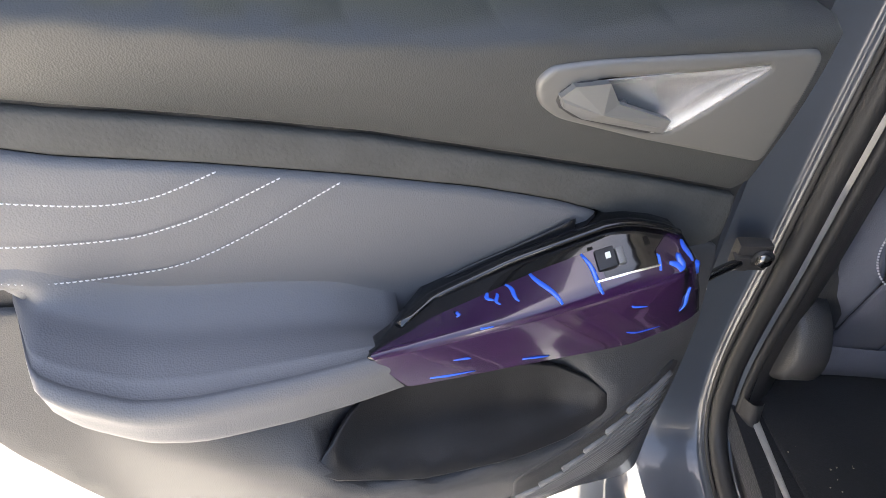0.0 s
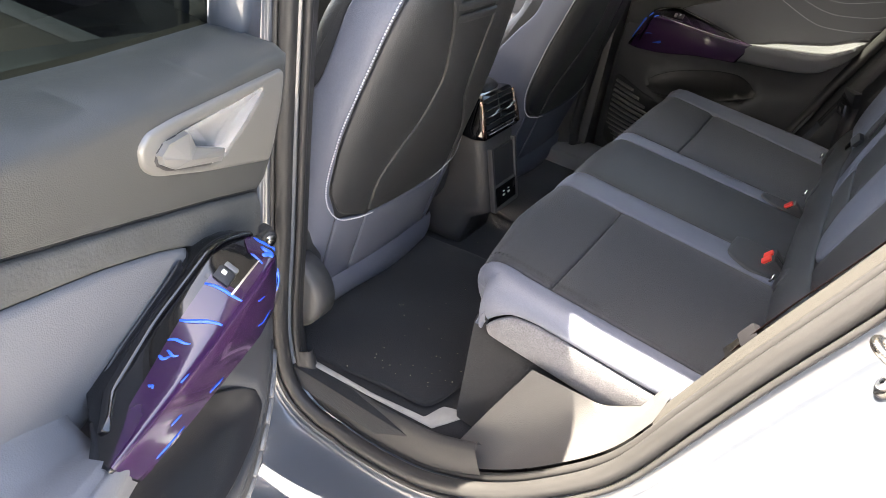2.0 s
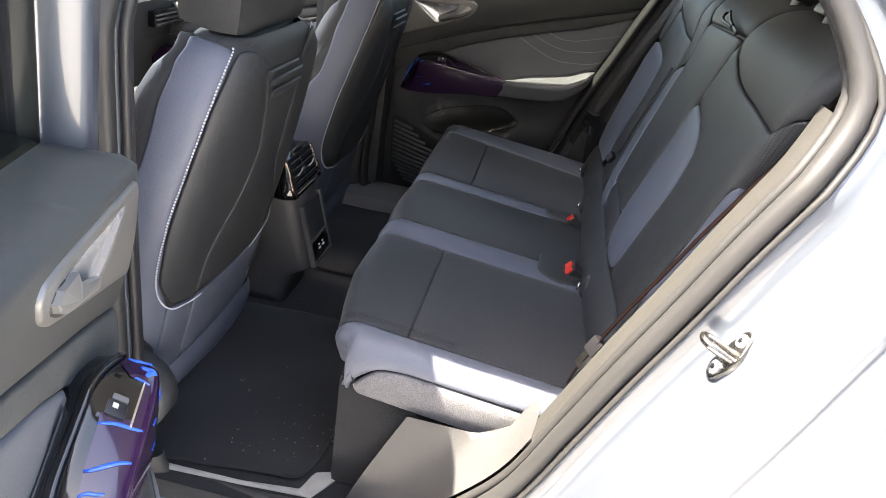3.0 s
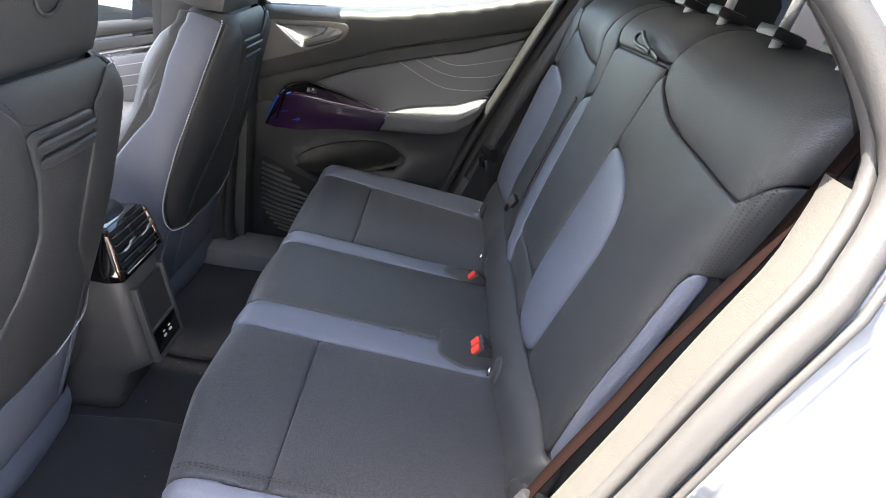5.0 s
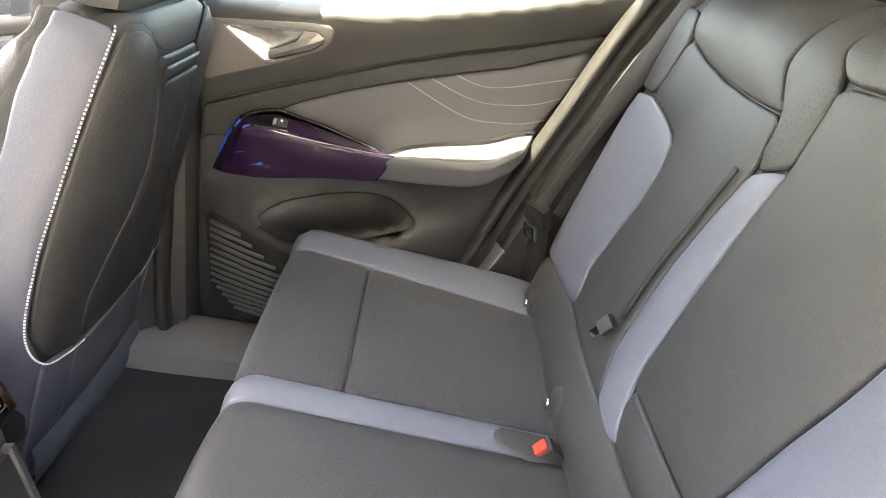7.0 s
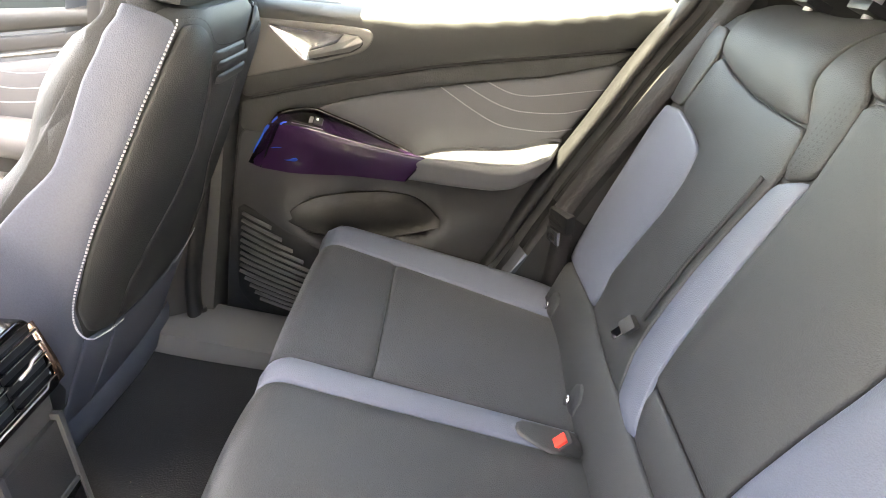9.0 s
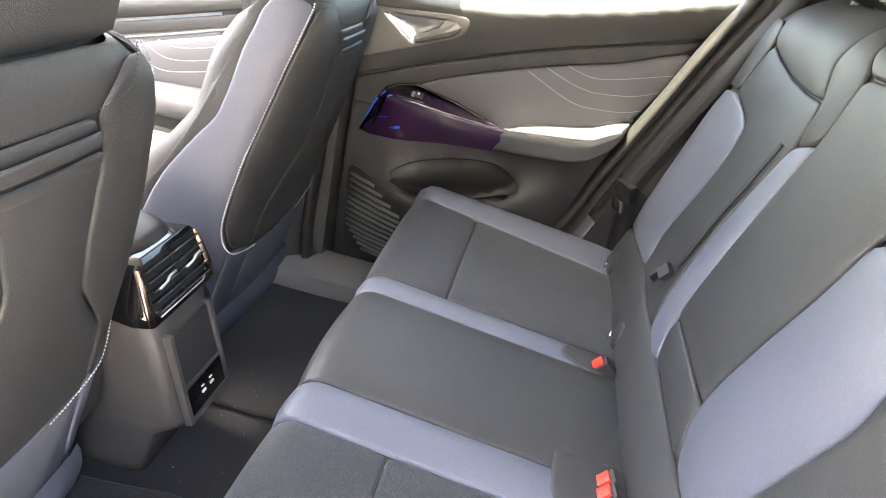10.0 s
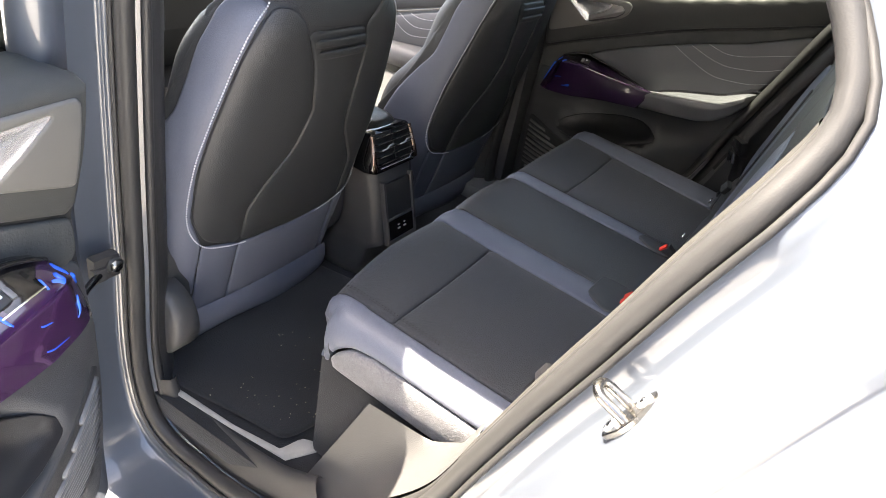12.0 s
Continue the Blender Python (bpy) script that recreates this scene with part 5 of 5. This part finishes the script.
buckle(-0.153, -0.259, 0.664, 8, "black belt buckle with red button, one of a pair")
buckle(-0.131, -0.259, 0.664, 8, "black belt buckle with red button, one of a pair")
buckle(0.116, -0.257, 0.665, 6, "single black belt buckle with red button in its recess")
# flat dark pads stand in for the shaded hollow round the buckles
for x0, x1, y0, y1 in ((-0.215, -0.095, -0.31, -0.195), (0.085, 0.15, -0.31, -0.20)):
    pad("buckle_shade", rounded([(x0 + 0.03, y0), (x1, y0), (x1, y1), (x0 + 0.035, y1 + 0.005), (x0 + 0.01, y1 - 0.04)], 0.012), bench_surface, "dark_leather", cushion, r=0.008, depth=0.004, lift=0.0065, crown=0.0, crown_width=0.02, label="flat dark leather patch for the shaded recess of the buckles")


def isofix(x, label):
    f = thing("anchor_flap", label, "anchor flap", "anchor flaps")
    pad("flap", rounded(on_back([(x - 0.026, 0.660), (x + 0.024, 0.660), (x + 0.021, 0.704), (x - 0.021, 0.704)]), 0.010), back_surface, "dark_leather", f, r=0.004, depth=0.008, lift=0.0165, crown=0.002)
    p = on_surface(back_surface, on_back([(x - 0.003, 0.676)]), 0.024)[0]
    sweep("pin_button", [p, p + np.array([0, 0.003, 0.0007])], circle(0.008, 14), "chrome", f, side=(1, 0, 0), label="round chrome-edged anchor tag")
    return f


for xx in (-0.215, 0.205, 0.48, -0.48):
    isofix(xx, "dark leather flap over a child seat anchor")
strap = thing("pull_strap", "black fabric pull loop at the top of the armrest", "pull strap")
cord = smooth_line([(-0.120, 1.190), (-0.085, 1.194), (-0.050, 1.200), (-0.024, 1.205), (-0.012, 1.199), (-0.022, 1.191), (-0.050, 1.188), (-0.085, 1.188), (-0.122, 1.187)], 6)
sweep("loop", on_surface(back_surface, on_back(cord), 0.011), circle(0.0030, 8), "pocket_plastic", strap, side=(0, 0, 1))
sweep("tail", on_surface(back_surface, on_back(smooth_line([(-0.118, 1.188), (-0.14, 1.187), (-0.165, 1.184)], 6)), 0.010), circle(0.0045, 8, 0.002), "pocket_plastic", strap, side=(0, 0, 1))


def rear_headrest(x, label):
    h = thing("rear_headrest", label, "headrest", "rear headrests")
    block("cushion", (x - 0.13, -0.62, 1.40), (x + 0.13, -0.52, 1.56), "dark_leather", h, 0.04)
    for sx in (-0.075, 0.075):
        foot = on_surface(back_surface, [(-x - sx, 0.525 + 0.10 * radians(66))], 0.012)[0]
        sweep("post", [foot + np.array([0, 0.004, -0.02]), foot + np.array([0, -0.03, 0.18])], circle(0.0065, 12), "bright_silver", h, side=(1, 0, 0), label="chrome post")
        block("collar", (-0.024, -0.020, -0.004), (0.024, 0.020, 0.009), "pocket_plastic", h, 0.005, at=Matrix.Translation(foot) @ pose(0, 0, 0, 14, 0, 0))
    return h


for xx in (-0.385, -0.065, 0.36):
    rear_headrest(xx, "dark leather rear headrest raised on chrome posts")

# ---- fittings on the body ----
striker = thing("door_striker", "steel door striker loop bolted to the painted body", "door striker")
ax = Vector((-0.05, 0.90, 0.42)).normalized()
up = Vector((0.056, -0.418, 0.907))
up = (up - ax * up.dot(ax)).normalized()
sd = up.cross(ax)
fr_m = Matrix((sd, up, ax)).transposed().to_4x4()
fr_m.translation = Vector((-0.763, -0.3805, 0.934))
plate = rounded([(-0.010, -0.033), (0.006, -0.034), (0.018, -0.008), (0.018, 0.008), (0.006, 0.034), (-0.010, 0.033), (-0.015, 0.0)], 0.010)
loft("boss", [np.array([fr_m @ Vector((a * k, b * k, h)) for a, b in plate]) for k, h in ((1.05, -0.016), (1.03, -0.004), (0.99, -0.0005))], "paint", striker, label="painted boss under the striker")
loft("plate", [np.array([fr_m @ Vector((a * k, b * k, h)) for a, b in plate]) for k, h in ((1.0, -0.001), (1.0, 0.0032), (0.95, 0.0042))], "steel", striker, smooth=False)
for b in (-0.0205, 0.0205):
    c0 = fr_m @ Vector((0, b, 0.003))
    sc = sweep("screw", [c0, c0 + ax * 0.004], circle(0.0078, 16), "bright_silver", striker, side=tuple(sd))
    sweep("screw_socket", [c0 + ax * 0.0036, c0 + ax * 0.0048], circle(0.0034, 6), "gloss_black", sc, side=tuple(sd))
sweep("loop", smooth_line([fr_m @ Vector(q) for q in ((-0.011, 0.0, 0.0), (-0.011, 0.0, 0.026), (-0.008, 0.0, 0.035), (0.0, 0.0, 0.038), (0.008, 0.0, 0.035), (0.011, 0.0, 0.026), (0.011, 0.0, 0.0))], 5), circle(0.0046, 10), "steel", striker, side=tuple(up))

check = thing("door_check", "black door check strap between pillar and door", "door check")
block("bracket", (-0.745, 0.398, 0.664), (-0.702, 0.418, 0.704), "black_plastic", check, 0.005)
block("bracket_foot", (-0.750, 0.392, 0.668), (-0.728, 0.404, 0.690), "black_plastic", check, 0.003)
sweep("arm", smooth_line([(-0.735, 0.398, 0.680), (-0.765, 0.384, 0.676), (-0.80, 0.362, 0.672), (-0.845, 0.328, 0.668)], 5), circle(0.008, 8, 0.005), "gloss_black", check)
sweep("bolt", [(-0.713, 0.400, 0.686), (-0.713, 0.390, 0.686)], circle(0.010, 6), "steel", check, side=(0, 0, 1))
sweep("bolt_washer", [(-0.713, 0.400, 0.686), (-0.713, 0.394, 0.686)], circle(0.014, 14), "black_plastic", check, side=(0, 0, 1))
block("white_tag", (-0.815, 0.345, 0.669), (-0.793, 0.362, 0.682), "white_plastic", check, 0.003)

# recliner cover of the near front seat
sweep("recliner_cover", [(x + 0.335, 0.452, 0.50) for x in (-0.618, -0.612, -0.60, -0.57)], circle(0.074, 28), "trim_plastic", seat_left, side=(0, 0, 1), scale=(0.90, 1.0, 1.0, 1.0), label="round grey plastic recliner cover")

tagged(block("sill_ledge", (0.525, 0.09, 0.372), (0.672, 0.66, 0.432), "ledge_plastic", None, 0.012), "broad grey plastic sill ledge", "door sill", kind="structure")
# perforations of the leather shoulder, sewn edges of the cushion panel
pv, pf = [], []
for i in range(27):
    for j in range(5):
        t = i / 26
        cz = 1.054 + 0.092 * t + 0.0018 * (j % 2)
        cx = -np.interp((cz - 0.66) / 0.970, BACK_V, BACK_EDGE) - 0.024 + 0.0058 * j * (0.35 + 0.65 * t)
        ring = on_surface(back_surface, on_back([(cx + 0.0010 * math.cos(a), cz + 0.0010 * math.sin(a)) for a in np.linspace(0, 2 * math.pi, 7)[:-1]]), 0.0052)
        pf.append(tuple(range(len(pv), len(pv) + 6)))
        pv += list(ring)
link_mesh("perforation", pv, pf, "dark_thread", backrest, smooth=False)
for line in ([(-0.518, v) for v in np.linspace(-0.08, 0.11, 34)], [(-0.5135, v) for v in np.linspace(-0.078, 0.108, 34)]):
    stitches("edge_stitching", line, bench_surface, cushion, mat="dark_thread", pitch=0.006, size=0.0012, h=0.0062)

pv, pf = [], []
for i in range(16):
    for j in range(4):
        cx, cz = 0.110 + 0.010 * j - 0.014 * i / 15, 1.082 + 0.0062 * i + 0.003 * (j % 2) - 0.004 * j
        ring = on_surface(back_surface, on_back([(cx + 0.0013 * math.cos(a), cz + 0.0013 * math.sin(a)) for a in np.linspace(0, 2 * math.pi, 7)[:-1]]), 0.0042)
        pf.append(tuple(range(len(pv), len(pv) + 6)))
        pv += list(ring)
link_mesh("perforation", pv, pf, "dark_thread", backrest, smooth=False)
# stowed belt of the middle seat
belt_c = thing("seat_belt", "stowed dark middle seat belt with its tongue clipped flat", "seat belt", "rear seat belts")
ribbon("webbing", on_surface(back_surface, on_back([(0.158, 1.06), (0.170, 1.0), (0.184, 0.935), (0.190, 0.88), (0.192, 0.835)]), 0.006), 0.007, "webbing", belt_c, (0.9, 0.3, 0.2))
tq = on_surface(back_surface, on_back([(0.192, 0.820)]), 0.018)[0]
block("tongue", (-0.010, -0.006, -0.012), (0.010, 0.006, 0.012), "black_plastic", belt_c, 0.004, at=Matrix.Translation(tq) @ pose(0, 0, 0, 15, -28, 20))
block("tongue_plate", (-0.006, -0.002, -0.030), (0.006, 0.002, -0.008), "chrome", belt_c, 0.001, at=Matrix.Translation(tq) @ pose(0, 0, 0, 15, -28, 20), label="chrome belt tongue")

# ---- front cabin ----
dash = thing("dashboard", "dark dashboard with air vents and a screen", "dashboard")
loft("dash_body", [np.array([(x, y, z) for y, z in ((1.22, 0.60), (1.14, 0.78), (1.12, 0.90), (1.16, 0.955), (1.30, 0.98), (1.60, 0.98), (1.60, 0.60))]) for x in np.linspace(-0.80, 0.80, 9)], "soft_plastic", dash, smooth=False)
block("screen", (-0.16, 1.09, 0.90), (0.14, 1.11, 1.06), "gloss_black", dash, 0.006, "dark touch screen")
for x in (-0.66, -0.25, 0.25, 0.66):
    block("air_vent", (x - 0.08, 1.105, 0.82), (x + 0.08, 1.13, 0.87), "gloss_black", dash, 0.004)
    for k in range(3):
        block("slat", (x - 0.075, 1.100, 0.828 + k * 0.013), (x + 0.075, 1.108, 0.832 + k * 0.013), "satin_silver", dash, 0.001)
wheel = thing("steering_wheel", "dark leather steering wheel", "steering wheel")
wm = pose(-0.36, 0.98, 0.93, 65, 0, 0)
sweep("rim", [wm @ Vector((0.18 * math.cos(a), 0.18 * math.sin(a), 0)) for a in np.linspace(0, 2 * math.pi, 41)[:-1]], circle(0.015, 10), "dark_leather", wheel, closed=True, side=tuple(wm.to_3x3() @ Vector((0, 0, 1))))
block("hub", (-0.08, -0.05, -0.02), (0.08, 0.05, 0.02), "black_plastic", wheel, 0.015, at=wm)
block("spoke", (-0.18, -0.015, -0.008), (0.18, 0.015, 0.008), "satin_silver", wheel, 0.005, at=wm)


def front_door(side, label):
    d = thing("front_door", label, "car door", "front doors")
    x0 = 0.72

    def S(a, z):
        y = a if side > 0 else -a
        lean = np.clip((z - 0.98) / 0.1, 0, 1) * 0.03
        return np.stack([np.full(np.shape(z), side * 1.0) * (x0 - lean), np.asarray(y, float), np.asarray(z, float)], 1)
    # outlines (y, z)

    def P(pts):
        return [((-y if side < 0 else y) , z) for y, z in pts]
    # keep the normal pointing into the car
    def SS(a, z):
        return S(-a, z)
    Q = lambda pts, c=0.012: rounded([(-a, z) for a, z in P(pts)], c)
    lift = 0.0
    pad("lower_trim", Q([(0.50, 0.40), (1.28, 0.40), (1.28, 0.74), (0.50, 0.80)]), SS, "trim_plastic", d, res=0.04)
    pad("upper_trim", Q([(0.44, 1.010), (0.60, 0.966), (0.82, 0.903), (1.30, 0.770), (1.30, 0.845), (1.01, 0.905), (0.64, 0.987), (0.44, 1.045)]), SS, "soft_plastic", d, res=0.04, crown=0.03, crown_width=0.02)
    pad("belt_band", Q([(0.46, 0.968), (0.62, 0.926), (0.81, 0.868), (1.28, 0.735), (1.28, 0.768), (0.82, 0.897), (0.60, 0.960), (0.46, 1.0)]), SS, "trim_plastic", d, res=0.03)
    pad("trim_line", Q([(0.46, 0.958), (0.62, 0.916), (0.81, 0.858), (1.24, 0.735), (1.24, 0.741), (0.81, 0.866), (0.62, 0.924), (0.46, 0.966)], 0.002), SS, "satin_silver", d, res=0.03, lift=0.006, r=0.002, label="satin silver trim line")
    pad("insert", Q([(0.48, 0.945), (0.62, 0.908), (0.81, 0.851), (1.05, 0.775), (1.02, 0.735), (0.86, 0.725), (0.70, 0.742), (0.48, 0.80)]), SS, "grey_leather", d, res=0.03, crown=0.012, lift=0.006, label="grey leather insert with stitched chevrons")
    for line in ([(0.842, 0.846), (0.813, 0.838), (0.77, 0.841), (0.712, 0.856), (0.60, 0.89)], [(0.886, 0.834), (0.837, 0.810), (0.798, 0.807), (0.735, 0.820), (0.60, 0.86)], [(0.930, 0.822), (0.872, 0.788), (0.827, 0.775), (0.744, 0.791), (0.60, 0.83)]):
        stitches("stitching", [(-a, z) for a, z in P(smooth_line(line, 6))], SS, d, h=0.019, size=0.0016, label="pale stitching")
    pad("armrest", Q([(0.48, 0.665), (1.02, 0.650), (1.02, 0.728), (0.48, 0.775)]), SS, "grey_leather", d, res=0.03, crown=0.055, lift=0.01, crown_width=0.02, label="grey leather armrest")
    pad("door_pull", Q([(0.92, 0.655), (1.22, 0.64), (1.22, 0.74), (0.92, 0.735)]), SS, "purple_film", d, res=0.04, crown=0.06, lift=0.01, crown_width=0.02)
    glass = [(side * (x0 + 0.02 - 0.36 * (z - 0.98)), y, z) for y, z in ((0.46, 0.99), (1.25, 0.86), (1.25, 1.0), (0.95, 1.28), (0.62, 1.40), (0.46, 1.41))]
    link_mesh("window_pane", glass, [tuple(range(6))], "glass", d, "tinted window glass").visible_shadow = False
    return d


front_door(1, "closed front door with grey stitched insert")
front_door(-1, "closed front door with grey stitched insert")
